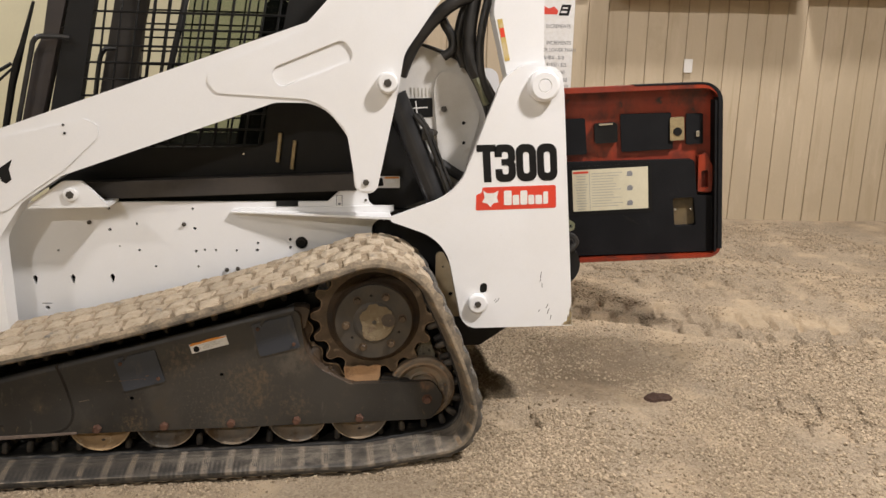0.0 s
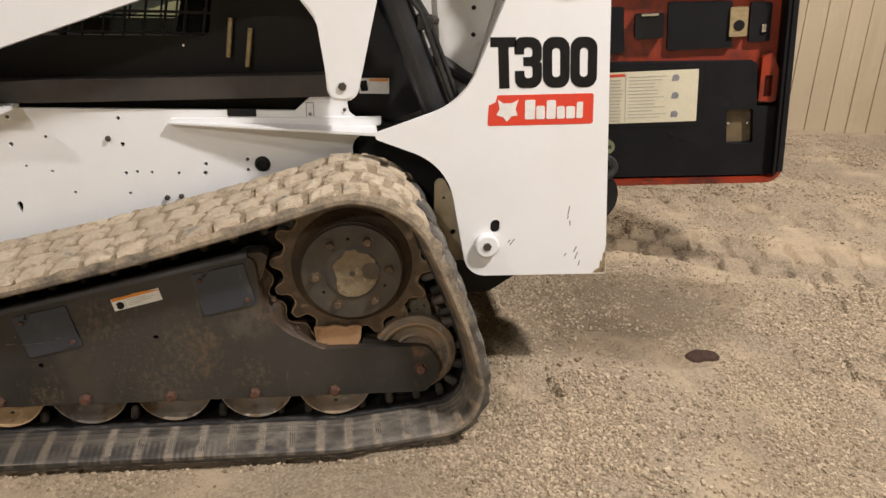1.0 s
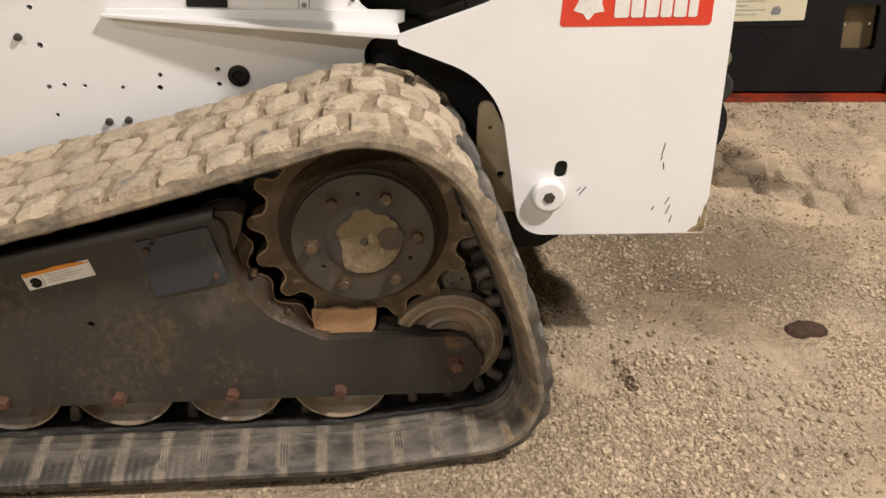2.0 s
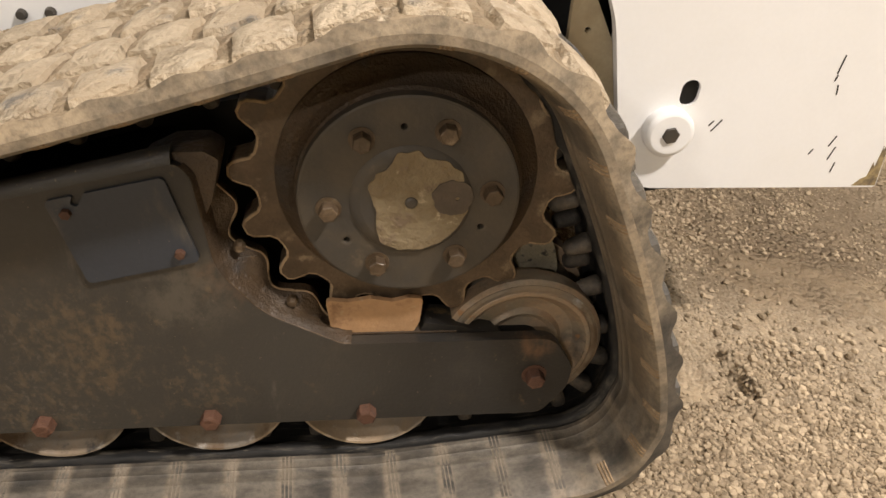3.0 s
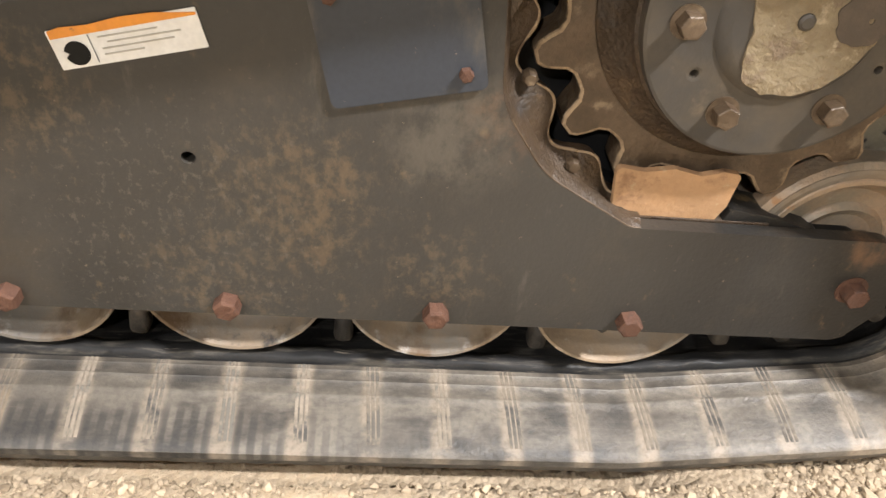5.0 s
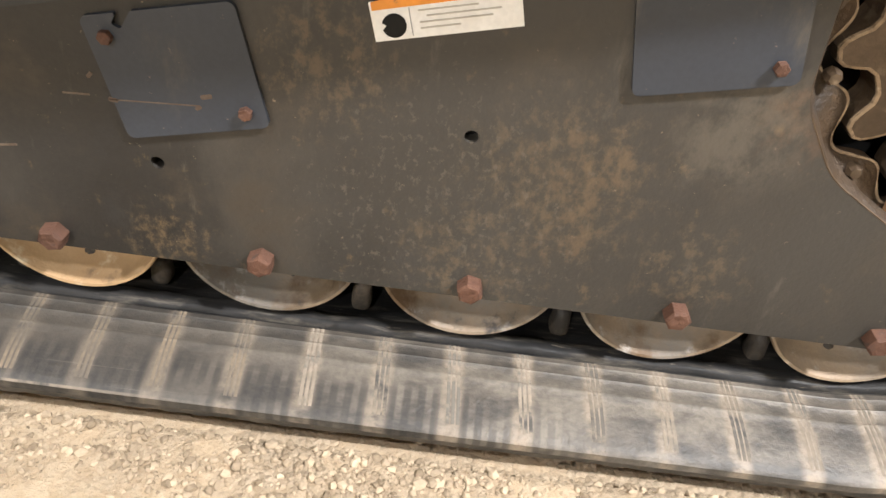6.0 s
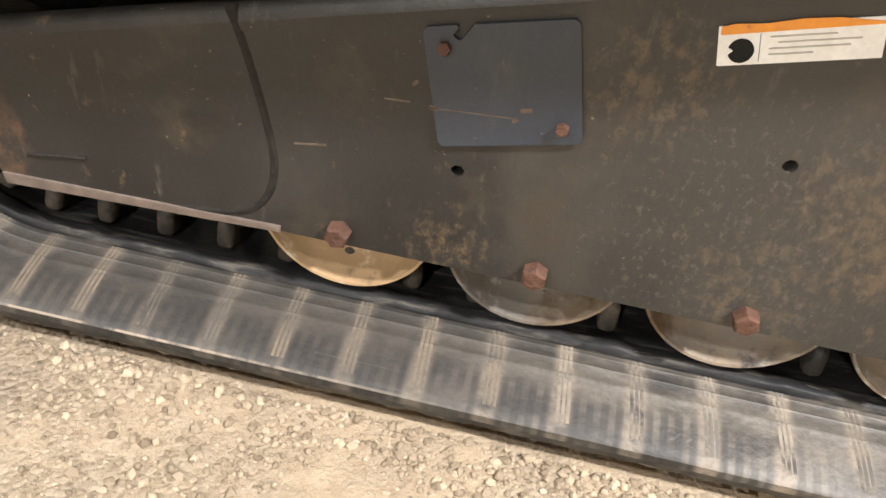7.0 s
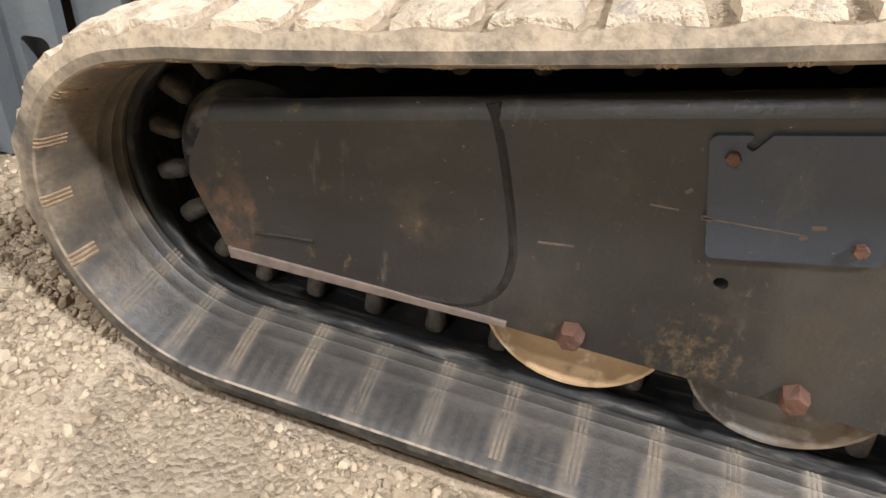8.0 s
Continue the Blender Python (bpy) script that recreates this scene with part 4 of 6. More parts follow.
# guide lugs on the inside, two rows
bm = bmesh.new()
bmesh.ops.create_cube(bm, size=1.0, matrix=Matrix.Diagonal((0.029, 0.036, 0.047, 1)))
for v in bm.verts:
    if v.co.z < 0:
        v.co.x *= 0.78
        v.co.y *= 0.70
bmesh.ops.bevel(bm, geom=list(bm.edges), offset=0.013, segments=3, affect="EDGES", profile=0.5, clamp_overlap=True)
guide0 = part("guide_lug", bm, GUIDE, belt)
first_done = False
for i in range(PITCHES):
    for y in (0.072, 0.150):
        m = on_belt((i + 0.5) * LENGTH / PITCHES, y, 0.062)
        if not first_done:
            guide0.matrix_basis, first_done = m, True
        else:
            again(guide0, m)

# ---- track frame ----
frame_outline = rounded([
    (-1.475, 0.128, 0.03), (-1.10, 0.140, 0.0), (0.225, 0.140, 0.03), (0.262, 0.195, 0.04), (0.266, 0.238, 0.03), (0.228, 0.300, 0.04), (-0.095, 0.300, 0.03),
    (-0.205, 0.362, 0.12), (-0.262, 0.440, 0.10), (-0.276, 0.580, 0.02), (-0.290, 0.603, 0.02), (-1.490, 0.320, 0.03), (-1.528, 0.245, 0.06)])
frame_part = part("track_frame", plate(frame_outline, 0.0, 0.020, holes=[ring(-0.898, 0.275, 0.0075), ring(-0.570, 0.356, 0.0075)], bevel=0.003), FRAME, loader, "dark worn steel track frame with rust and dried mud")
# core coloured black for the shade between plate and upper belt
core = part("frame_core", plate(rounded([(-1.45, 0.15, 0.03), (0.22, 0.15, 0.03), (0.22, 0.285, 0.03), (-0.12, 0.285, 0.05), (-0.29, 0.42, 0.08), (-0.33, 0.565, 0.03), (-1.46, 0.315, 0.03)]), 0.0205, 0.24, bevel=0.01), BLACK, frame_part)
# added black sheet: shade inside the belt loop, hides the chassis behind
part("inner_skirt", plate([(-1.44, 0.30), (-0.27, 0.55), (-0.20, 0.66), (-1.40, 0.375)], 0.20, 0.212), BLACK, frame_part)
# folded upper lip
bm = bmesh.new()
fold = ((-0.0006, -0.014), (-0.0008, -0.004), (0.0010, 0.004), (0.0050, 0.011), (0.011, 0.015), (0.019, 0.015), (0.0205, 0.010), (0.0205, -0.004))
lip = [[bm.verts.new((x, y, z + dz)) for y, dz in fold] for x, z in ((-1.485, 0.322), (-0.296, 0.605))]
for k in range(len(fold) - 1):
    bm.faces.new((lip[0][k], lip[1][k], lip[1][k + 1], lip[0][k + 1]))
bm.faces.new(lip[0][::-1])
bm.faces.new(lip[1])
bmesh.ops.recalc_face_normals(bm, faces=bm.faces)
part("upper_lip", bm, FRAME, frame_part)
# guard that follows the cut-out round the sprocket
guard = rounded([(-0.290, 0.585, 0.02), (-0.272, 0.44, 0.10), (-0.208, 0.350, 0.12), (-0.095, 0.288, 0.04), (0.08, 0.288, 0.02), (0.08, 0.300, 0.0), (-0.092, 0.300, 0.03), (-0.200, 0.362, 0.12), (-0.260, 0.446, 0.10), (-0.278, 0.585, 0.0)], 6)
part("sprocket_guard", plate(guard, 0.024, 0.085, bevel=0.002), GUARD, frame_part, "mud-smeared inner guard wall")
bm = bmesh.new()
collar = []


def cutout(a):
    """How far the plate's edge is from the sprocket's middle, in the direction a."""
    ca, sa = math.cos(a), math.sin(a)
    best = 0.32
    for (x0, z0), (x1, z1) in zip(frame_outline, frame_outline[1:] + frame_outline[:1]):
        dx_, dz_ = x1 - x0, z1 - z0
        det = ca * -dz_ + sa * dx_
        if abs(det) < 1e-9:
            continue
        ux, uz = x0 - SPR[0], z0 - SPR[1]
        r = (ux * -dz_ + uz * dx_) / det
        w_ = (ca * uz - sa * ux) / det
        if 0 <= w_ <= 1 and 0.2 < r < best:
            best = r
    return best


for k in range(113):
    a = radians(171 + 81 * k / 112)
    ca, sa = math.cos(a), math.sin(a)
    r_out = min(cutout(a), 0.298)
    wob = 0.003 * noise.noise((ca * 9, sa * 9, 1.7))
    wave = 0.2475 + 0.013 * math.cos(16 * a + 0.754)
    collar.append([bm.verts.new((SPR[0] + r * ca, y, SPR[1] + r * sa)) for r, y in ((r_out + 0.003, 0.0012), (r_out - 0.001, 0.0012), (r_out - 0.004, 0.006), (r_out - 0.007, 0.018), (max(wave + 0.006, 0.5 * (r_out + 0.256) + wob), 0.032 + wob), (wave + 0.004, 0.042), (wave, 0.046), (wave + 0.002, 0.066))])
for c0, c1 in zip(collar, collar[1:]):
    for k in range(7):
        bm.faces.new((c0[k], c0[k + 1], c1[k + 1], c1[k]))
bmesh.ops.recalc_face_normals(bm, faces=bm.faces)
collar_rows = [[v.co.copy() for v in row] for row in collar]
part("guard_collar", bm, GUARD, frame_part, "sloped brown collar caked with mud")
part("guard_gusset", plate(rounded([(-0.340, 0.590, 0.004), (-0.275, 0.500, 0.004), (-0.256, 0.540, 0.01), (-0.246, 0.575, 0.008), (-0.240, 0.600, 0.008), (-0.258, 0.612, 0.008), (-0.300, 0.610, 0.006)], 4), 0.012, 0.075, bevel=0.006), GUARD, frame_part)
part("collar_rim", tube([row[6] + Vector((0, 0, 0.002 * noise.noise(row[6] * 60))) for row in collar_rows], [0.0017 + 0.0011 * noise.noise(row[6] * 45) for row in collar_rows], 8), EDGE_MUD, frame_part, "pale dried mud along the collar's wavy edge")
part("worn_edge", tube([row[1] for row in collar_rows[50:]], 0.0010, 6), SPROCKET, frame_part)
# added black sheet for the shade deep in the sprocket well
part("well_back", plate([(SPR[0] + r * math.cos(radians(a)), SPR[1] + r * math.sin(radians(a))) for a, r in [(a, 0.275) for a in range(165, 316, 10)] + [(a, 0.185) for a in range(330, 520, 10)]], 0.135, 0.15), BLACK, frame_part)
part("mud_shelf", plate(rounded([(-0.110, 0.296, 0.004), (0.012, 0.296, 0.0), (0.022, 0.318, 0.004), (0.026, 0.362, 0.006), (0.004, 0.364, 0.01), (-0.020, 0.357, 0.01), (-0.052, 0.364, 0.01), (-0.085, 0.358, 0.01), (-0.118, 0.362, 0.006)]), 0.0270, 0.036, bevel=0.002), PATCH, frame_part, "bare orange clay packed on the frame shelf")
part("shelf_web", plate(rounded([(0.012, 0.270, 0), (0.165, 0.262, 0), (0.150, 0.288, 0.01), (0.085, 0.308, 0.008), (0.030, 0.316, 0.005)]), 0.026, 0.075, bevel=0.003), FRAME, frame_part)
bm = plate(rounded([(x + 0.020, z - 0.036, r) for x, z, r in ((0.120, 0.384, 0.004), (0.142, 0.420, 0.006), (0.160, 0.458, 0.006), (0.184, 0.476, 0.005), (0.208, 0.466, 0.006), (0.222, 0.420, 0.01), (0.226, 0.380, 0.004), (0.176, 0.388, 0.01))], 3), 0.098, 0.165, bevel=0.006)
bmesh.ops.triangulate(bm, faces=bm.faces)
bmesh.ops.subdivide_edges(bm, edges=[e for e in bm.edges if e.calc_length() > 0.015], cuts=3)
for v in bm.verts:
    v.co += Vector((noise.noise(v.co * 45), noise.noise(v.co * 40 + Vector((5, 0, 0))), noise.noise(v.co * 45 + Vector((0, 9, 0))))) * 0.007
part("clay_lump", bm, CLAY, frame_part, "grey-green clay lump jammed above the rear idler")
for bx, bz in ((-0.232, 0.456), (-0.166, 0.358)):
    part("mud_chip", lathe([(0, 0.024), (0.006, 0.025), (0.009, 0.030), (0.008, 0.040), (0, 0.042)], bx, bz, 7), SPROCKET, frame_part)

# covers, each with two cap screws
cover0 = part("cover_plate", plate(rounded([(-0.076, -0.065, 0.008), (0.076, -0.065, 0.008), (0.076, 0.065, 0.008), (-0.024, 0.065, 0.002), (-0.040, 0.049, 0.003), (-0.047, 0.055, 0.003), (-0.038, 0.065, 0.002), (-0.076, 0.065, 0.008)]), -0.005, 0.0, bevel=0.0014), SLATE, frame_part, "slate-grey inspection cover")
cover0.matrix_basis = pose(-0.862, -0.0005, 0.385, 0, -13.2, 0)
screw0 = part("screw", hexbolt(0.0072, -0.006, 0.0, washer=True), RUST, cover0)
screw0.matrix_basis = pose(0.056, -0.0065, -0.046)
again(screw0, pose(-0.056, -0.0065, 0.044, 0, 20, 0))
cover1 = again(cover0, pose(-0.366, -0.0005, 0.505, 0, -12.8, 0))
again(screw0, pose(0.056, -0.0065, -0.046, 0, 12, 0), cover1)
again(screw0, pose(-0.056, -0.0065, 0.044, 0, 33, 0), cover1)

# rubbed scuffs on and beside the front cover
SCUFF = surface("rusty_scuff", (0.13, 0.100, 0.072), (0.085, 0.055, 0.037), 60, 0.7, bump=0.2)
for k, (ax, az, bx, bz, wd) in enumerate(((-0.935, 0.3475, -0.843, 0.3535, 0.0014), (-0.936, 0.3480, -0.926, 0.3470, 0.0045), (-0.842, 0.363, -0.830, 0.366, 0.005), (-0.985, 0.3455, -0.957, 0.347, 0.002), (-1.086, 0.269, -1.048, 0.275, 0.0025), (-0.956, 0.366, -0.951, 0.372, 0.004), (-0.848, 0.349, -0.842, 0.353, 0.004))):
    ln, dg = math.hypot(bx - ax, bz - az), math.degrees(math.atan2(bz - az, bx - ax))
    on_cover = -0.938 < ax < -0.80 and az > 0.33
    yy = -0.0058 if on_cover else -0.0005
    part("scuff", plate(tilted((ax + bx) / 2, (az + bz) / 2, ln, wd, dg, wd * 0.4), yy, yy + 0.0012), SCUFF, frame_part)

# front slide cover outlined by a weld bead
bead = curve_points([(-1.153, 0.0075, 0.413), (-1.148, 0.0065, 0.400), (-1.135, 0.0065, 0.36), (-1.118, 0.0065, 0.29), (-1.110, 0.0065, 0.235), (-1.120, 0.0065, 0.190), (-1.150, 0.0065, 0.160), (-1.20, 0.0065, 0.148), (-1.30, 0.0065, 0.140), (-1.42, 0.0065, 0.134)], 6)
WELD = surface("dark_weld", (0.019, 0.017, 0.0145), (0.030, 0.026, 0.021), 60, 0.8, bump=0.3, spec=0.2)
part("weld_bead", tube(bead, [0.0085] * (len(bead) - 12) + [0.0085 - 0.004 * i / 12 for i in range(12)], 10), WELD, frame_part)
part("weld_bead", tube([(-1.435, 0.0, 0.176), (-1.39, 0.0, 0.183), (-1.355, 0.0, 0.187)], 0.003, 6), WELD, frame_part)
part("wear_strip", plate([(-1.475, 0.126), (-1.105, 0.140), (-1.105, 0.149), (-1.478, 0.142)], -0.004, 0.02, bevel=0.002), surface("rubbed_edge_steel", (0.22, 0.17, 0.14), (0.14, 0.11, 0.09), 30, 0.5, 0.3), frame_part, "rubbed pinkish bare edge")

# warning sticker
st = part("warning_sticker", plate(tilted(0, 0, 0.138, 0.0375, 0, 0.001), -0.0012, 0.0), STICKER, frame_part, "torn white warning sticker with an orange band")
st.matrix_basis = pose(-0.6095, -0.0006, 0.4785, 0, -14.3, 0)
part("band", plate([(-0.067, 0.0110), (0.068, 0.0125), (0.068, 0.0145), (0.03, 0.0205), (0.0, 0.0215), (-0.03, 0.0190), (-0.055, 0.0205), (-0.067, 0.0185)], -0.0022, -0.0013), AMBER, st)
part("round_mark", plate(ring(-0.049, -0.005, 0.0115, 20), -0.0022, -0.0013), INK, st)
part("mark_notch", plate([(-0.0615, -0.009), (-0.056, -0.004), (-0.0615, 0.0)], -0.0030, -0.0023), STICKER, st)
part("divider", plate([(-0.0335, -0.016), (-0.0328, -0.016), (-0.0328, 0.010), (-0.0335, 0.010)], -0.0022, -0.0013), GREY_INK, st)
for z, a, b in ((0.006, -0.025, 0.030), (0.0005, -0.018, 0.050), (-0.005, -0.025, 0.042), (-0.0105, -0.025, 0.012)):
    part("printed_line", plate([(a, z), (b, z), (b, z + 0.0013), (a, z + 0.0013)], -0.0022, -0.0013), FAINT_INK, st)

# rollers under the frame, each with its bolt head
roller0 = part("roller", lathe([(0, 0.030), (0.030, 0.030), (0.040, 0.026), (0.044, 0.062), (0.068, 0.064), (0.090, 0.050), (0.104, 0.026), (0.110, 0.009), (0.1135, 0.008), (0.115, 0.012), (0.115, 0.048), (0.098, 0.056), (0.094, 0.07), (0.094, 0.17), (0.098, 0.184), (0.115, 0.192), (0.115, 0.228), (0.06, 0.23), (0, 0.23)], 0, 0, 48), ROLLER, loader, "worn bare-steel track roller")
roller0.matrix_basis = pose(ROLLER_X[0], 0.014, ROLLER_Z)
ROLL_BOLT_DROP = -0.010
rb0 = part("bolt", hexbolt(0.0160, -0.034, -0.017, washer=False, worn=0.42), RUST, roller0, "rust-red bolt head")
rb0.matrix_basis = pose(0, 0, ROLL_BOLT_DROP)
for i, x in enumerate(ROLLER_X[1:]):
    rolled = again(roller0, pose(x, 0.014, ROLLER_Z))
    again(rb0, pose(0, 0, ROLL_BOLT_DROP, 0, 17 * i + 9, 0), rolled)
    if i == 3:
        rolled.data = roller0.data.copy()
        rolled.data.materials[0] = ROLLER_TAN
        rolled["label"] = "track roller caked with dry tan dust"

# rear idler in the frame's tail
idler = part("rear_idler", lathe([(0.104, 0.034), (0.110, 0.034), (0.113, 0.037), (0.124, 0.037), (0.130, 0.043), (0.130, 0.070), (0.115, 0.082), (0.112, 0.1), (0.112, 0.16), (0.130, 0.17), (0.130, 0.2), (0, 0.2)], 0.190, 0.252, 52), IDLER_RUST, loader, "worn steel rear idler wheel with rust rings")
part("dish", lathe([(0, 0.052), (0.050, 0.052), (0.060, 0.046), (0.066, 0.056), (0.086, 0.054), (0.097, 0.044), (0.1045, 0.036), (0.105, 0.045)], 0.190, 0.252, 52), IDLER_RUST, idler)
part("rim_edge", lathe([(0.1115, 0.0365), (0.1125, 0.0345), (0.118, 0.034), (0.123, 0.0355), (0.1235, 0.0375)], 0.190, 0.252, 52), ROLLER, idler, "rubbed bright rim edge")
part("bolt", hexbolt(0.0150, -0.020, -0.003, 0.205, 0.226), RUST, idler, "rust-red bolt head")

# front idler, hidden for the most part; coloured near-black to stand in for shade
part("front_idler", lathe([(0, 0.05), (0.08, 0.05), (0.115, 0.055), (0.125, 0.062), (0.125, 0.18), (0, 0.19)], -1.453, 0.225, 44), DEEP_BLACK, loader)

# ---- drive sprocket ----
spr = part("drive_sprocket", bmesh.new(), SPROCKET, loader)
TEETH = 16
prof = []
for k in range(TEETH):
    for f, r in ((-0.50, 0.206), (-0.37, 0.207), (-0.27, 0.213), (-0.22, 0.224), (-0.16, 0.235), (-0.08, 0.241), (0.08, 0.241), (0.16, 0.235), (0.22, 0.224), (0.27, 0.213), (0.37, 0.207)):
        a = 2 * math.pi * (k + f - 0.12) / TEETH
        prof.append((SPR[0] + r * math.cos(a), SPR[1] + r * math.sin(a)))
bm = plate(prof, 0.050, 0.095, bevel=0.006, rim=1)
spr.data.materials.clear()
bm.to_mesh(spr.data)
bm.free()
spr.data.materials.append(SPROCKET)
spr.data.materials.append(EDGE_MUD)
spr["label"] = "rusty toothed drive sprocket packed with mud"
part("hub_cone", lathe([(0.144, 0.004), (0.150, 0.010), (0.152, 0.022), (0.165, 0.036), (0.178, 0.046), (0.180, 0.06)], *SPR, 64), GUARD, spr)
part("hub_disc", plate(ring(SPR[0] - 0.0015, SPR[1], 0.1455, 64), -0.008, 0.012, holes=[ring(SPR[0] + 0.104 * math.cos(radians(a)), SPR[1] + 0.104 * math.sin(radians(a)), 0.0038, 8) for a in (96, 216, 336)], bevel=0.004), HUB, spr, "dusty dark hub disc")
part("hub_cap", lathe([(0, -0.0125), (0.066, -0.0125), (0.076, -0.011), (0.080, -0.0082), (0.080, -0.004)], SPR[0], SPR[1] - 0.001, 56), HUB, spr, "dark round hub cap")
cake_edge = [(-0.052, 0.006), (-0.056, 0.022), (-0.046, 0.040), (-0.030, 0.048), (-0.020, 0.070), (0.010, 0.074), (0.018, 0.062), (0.044, 0.061), (0.064, 0.042), (0.074, 0.012), (0.074, -0.014), (0.062, -0.042), (0.042, -0.062), (0.016, -0.073), (-0.018, -0.074), (-0.040, -0.060), (-0.046, -0.034), (-0.044, -0.012)]
bm = plate(rounded([(SPR[0] + x, SPR[1] + z, 0.012) for x, z in cake_edge], 3), -0.0142, -0.0124, bevel=0.0008)
bmesh.ops.subdivide_edges(bm, edges=[e for e in bm.edges if e.calc_length() > 0.012], cuts=3, use_grid_fill=True)
for v in bm.verts:
    v.co += Vector((noise.noise(v.co * 70) * 0.003, noise.noise(v.co * 60 + Vector((5, 0, 0))) * 0.0012, noise.noise(v.co * 70 + Vector((0, 9, 0))) * 0.003))
part("mud_cake", bm, CAP, spr, "dry tan mud caked on the hub cap")
part("bare_spot", plate([(SPR[0] + 0.054 + (0.027 + 0.004 * noise.noise((math.cos(a) * 2, math.sin(a) * 2, 1))) * math.cos(a), SPR[1] + 0.007 + (0.026 + 0.004 * noise.noise((math.cos(a) * 2, math.sin(a) * 2, 4))) * math.sin(a)) for a in np.linspace(0, 6.2, 60)], -0.0158, -0.0130, bevel=0.0006, holes=[ring(SPR[0] + 0.060, SPR[1] + 0.006, 0.0028, 8)]), surface("bare_brown_cap", (0.088, 0.064, 0.043), (0.066, 0.050, 0.036), 30, 0.6, bump=0.2), spr, "bare brown spot on the hub cap")
part("centre_pin", lathe([(0, -0.0182), (0.0055, -0.0182), (0.008, -0.0165), (0.009, -0.01)], *SPR, 14), HUB, spr)
hb = part("bolt", hexbolt(0.0125, -0.016, -0.0015, washer=True), SPROCKET, spr, "grimy hub bolt")
for k in range(6):
    a = radians(6 + 60 * k)
    m = pose(SPR[0] + 0.107 * math.cos(a), -0.010, SPR[1] + 0.107 * math.sin(a), 0, 23 * k, 0)
    if k:
        again(hb, m)
    else:
        hb.matrix_basis = m
part("motor_housing", lathe([(0, 0.10), (0.16, 0.10), (0.17, 0.12), (0.17, 0.40), (0, 0.40)], *SPR, 40), BLACK, loader)

# ---- rear tower ----
TY = 0.235
tower_outline = rounded([
    (0.853, 0.430, 0.006), (0.764, 1.400, 0.03), (0.748, 1.505, 0.07), (0.585, 1.505, 0.06), (0.512, 1.452, 0.10), (0.345, 1.005, 0.22), (0.074, 0.905, 0.010),
    (0.078, 0.888, 0.010), (0.300, 0.808, 0.26), (0.378, 0.430, 0.075)], 10)
slot = rounded([(0.446, 0.582, 0.015), (0.477, 0.582, 0.015), (0.479, 0.626, 0.015), (0.448, 0.626, 0.015)], 4)
tower = part("rear_tower", plate(tower_outline, TY, TY + 0.022, holes=[slot], bevel=0.0035), WHITE, loader, "white painted rear tower plate with chipped lower corner")
part("tower_wall", plate(rounded([(0.845, 0.436, 0.0), (0.76, 1.38, 0.02), (0.735, 1.48, 0.05), (0.70, 1.40, 0.02), (0.80, 0.48, 0.03), (0.44, 0.48, 0.05), (0.42, 0.436, 0.03)]), TY + 0.0225, TY + 0.22, bevel=0.003), WHITE, tower)
part("tower_inner_plate", plate(rounded([(0.84, 0.44, 0.01), (0.75, 1.40, 0.03), (0.60, 1.33, 0.03), (0.489, 1.335, 0.03), (0.438, 1.439, 0.06), (0.377, 1.520, 0.05), (0.282, 1.556, 0.03), (0.205, 1.582, 0.01), (0.140, 1.530, 0.03), (0.08, 1.36, 0.05), (0.30, 1.0, 0.1), (0.36, 0.62, 0.1), (0.42, 0.44, 0.04)]), TY + 0.222, TY + 0.240, bevel=0.003), GREY_WHITE, tower, "dusty off-white inner tower plate")
part("cover_bulge", plate(rounded([(0.266, 1.40, 0.03), (0.280, 1.478, 0.05), (0.375, 1.480, 0.06), (0.468, 1.30, 0.08), (0.430, 1.16, 0.1), (0.395, 1.04, 0.03), (0.30, 1.04, 0.03)]), TY + 0.208, TY + 0.221, holes=[ring(0.396, 1.268, 0.008), ring(0.398, 1.185, 0.008)], bevel=0.006, seg=3), GREY_WHITE, tower)
# black discs painted in for the darkness inside the two holes
for hx, hz in ((0.396, 1.268), (0.398, 1.185)):
    part("plug", lathe([(0, 0.0), (0.0075, 0.0), (0.0075, 0.006)], hx, hz, 10), BLACK, tower).matrix_basis = pose(0, TY + 0.2105, 0)
part("plate_seal", tube(curve_points([(0.190, TY + 0.215, 1.592), (0.282, TY + 0.215, 1.562), (0.377, TY + 0.215, 1.524), (0.442, TY + 0.215, 1.440), (0.495, TY + 0.215, 1.330), (0.515, TY + 0.215, 1.26)], 6), [0.006 + 0.012 * k / 30 for k in range(31)], 8), HOSE, tower, "black rubber edge seal")
for sx_, sz_ in ((0.311, 1.325), (0.274, 1.227)):
    part("stud", lathe([(0, -0.014), (0.010, -0.012), (0.013, 0.0)], sx_, sz_, 12), HUB, tower).matrix_basis = pose(0, TY + 0.2085, 0)
part("inner_label", plate(tilted(0.214, 1.329, 0.100, 0.078, 2, 0.002), TY + 0.2195, TY + 0.2212), INK, tower, "small dark label")
part("label_mark", plate(tilted(0.214, 1.329, 0.060, 0.005, 4, 0), TY + 0.2183, TY + 0.2194), STICKER, tower)
part("label_mark", plate(tilted(0.196, 1.332, 0.005, 0.050, 8, 0), TY + 0.2170, TY + 0.2182), STICKER, tower)
for k in range(6):
    part("printed_line", plate(tilted(0.174 + 0.0155 * k, 1.394 - 0.002 * (k % 2), 0.005, 0.034, 4, 0), TY + 0.219, TY + 0.2212), FAINT_INK, tower)


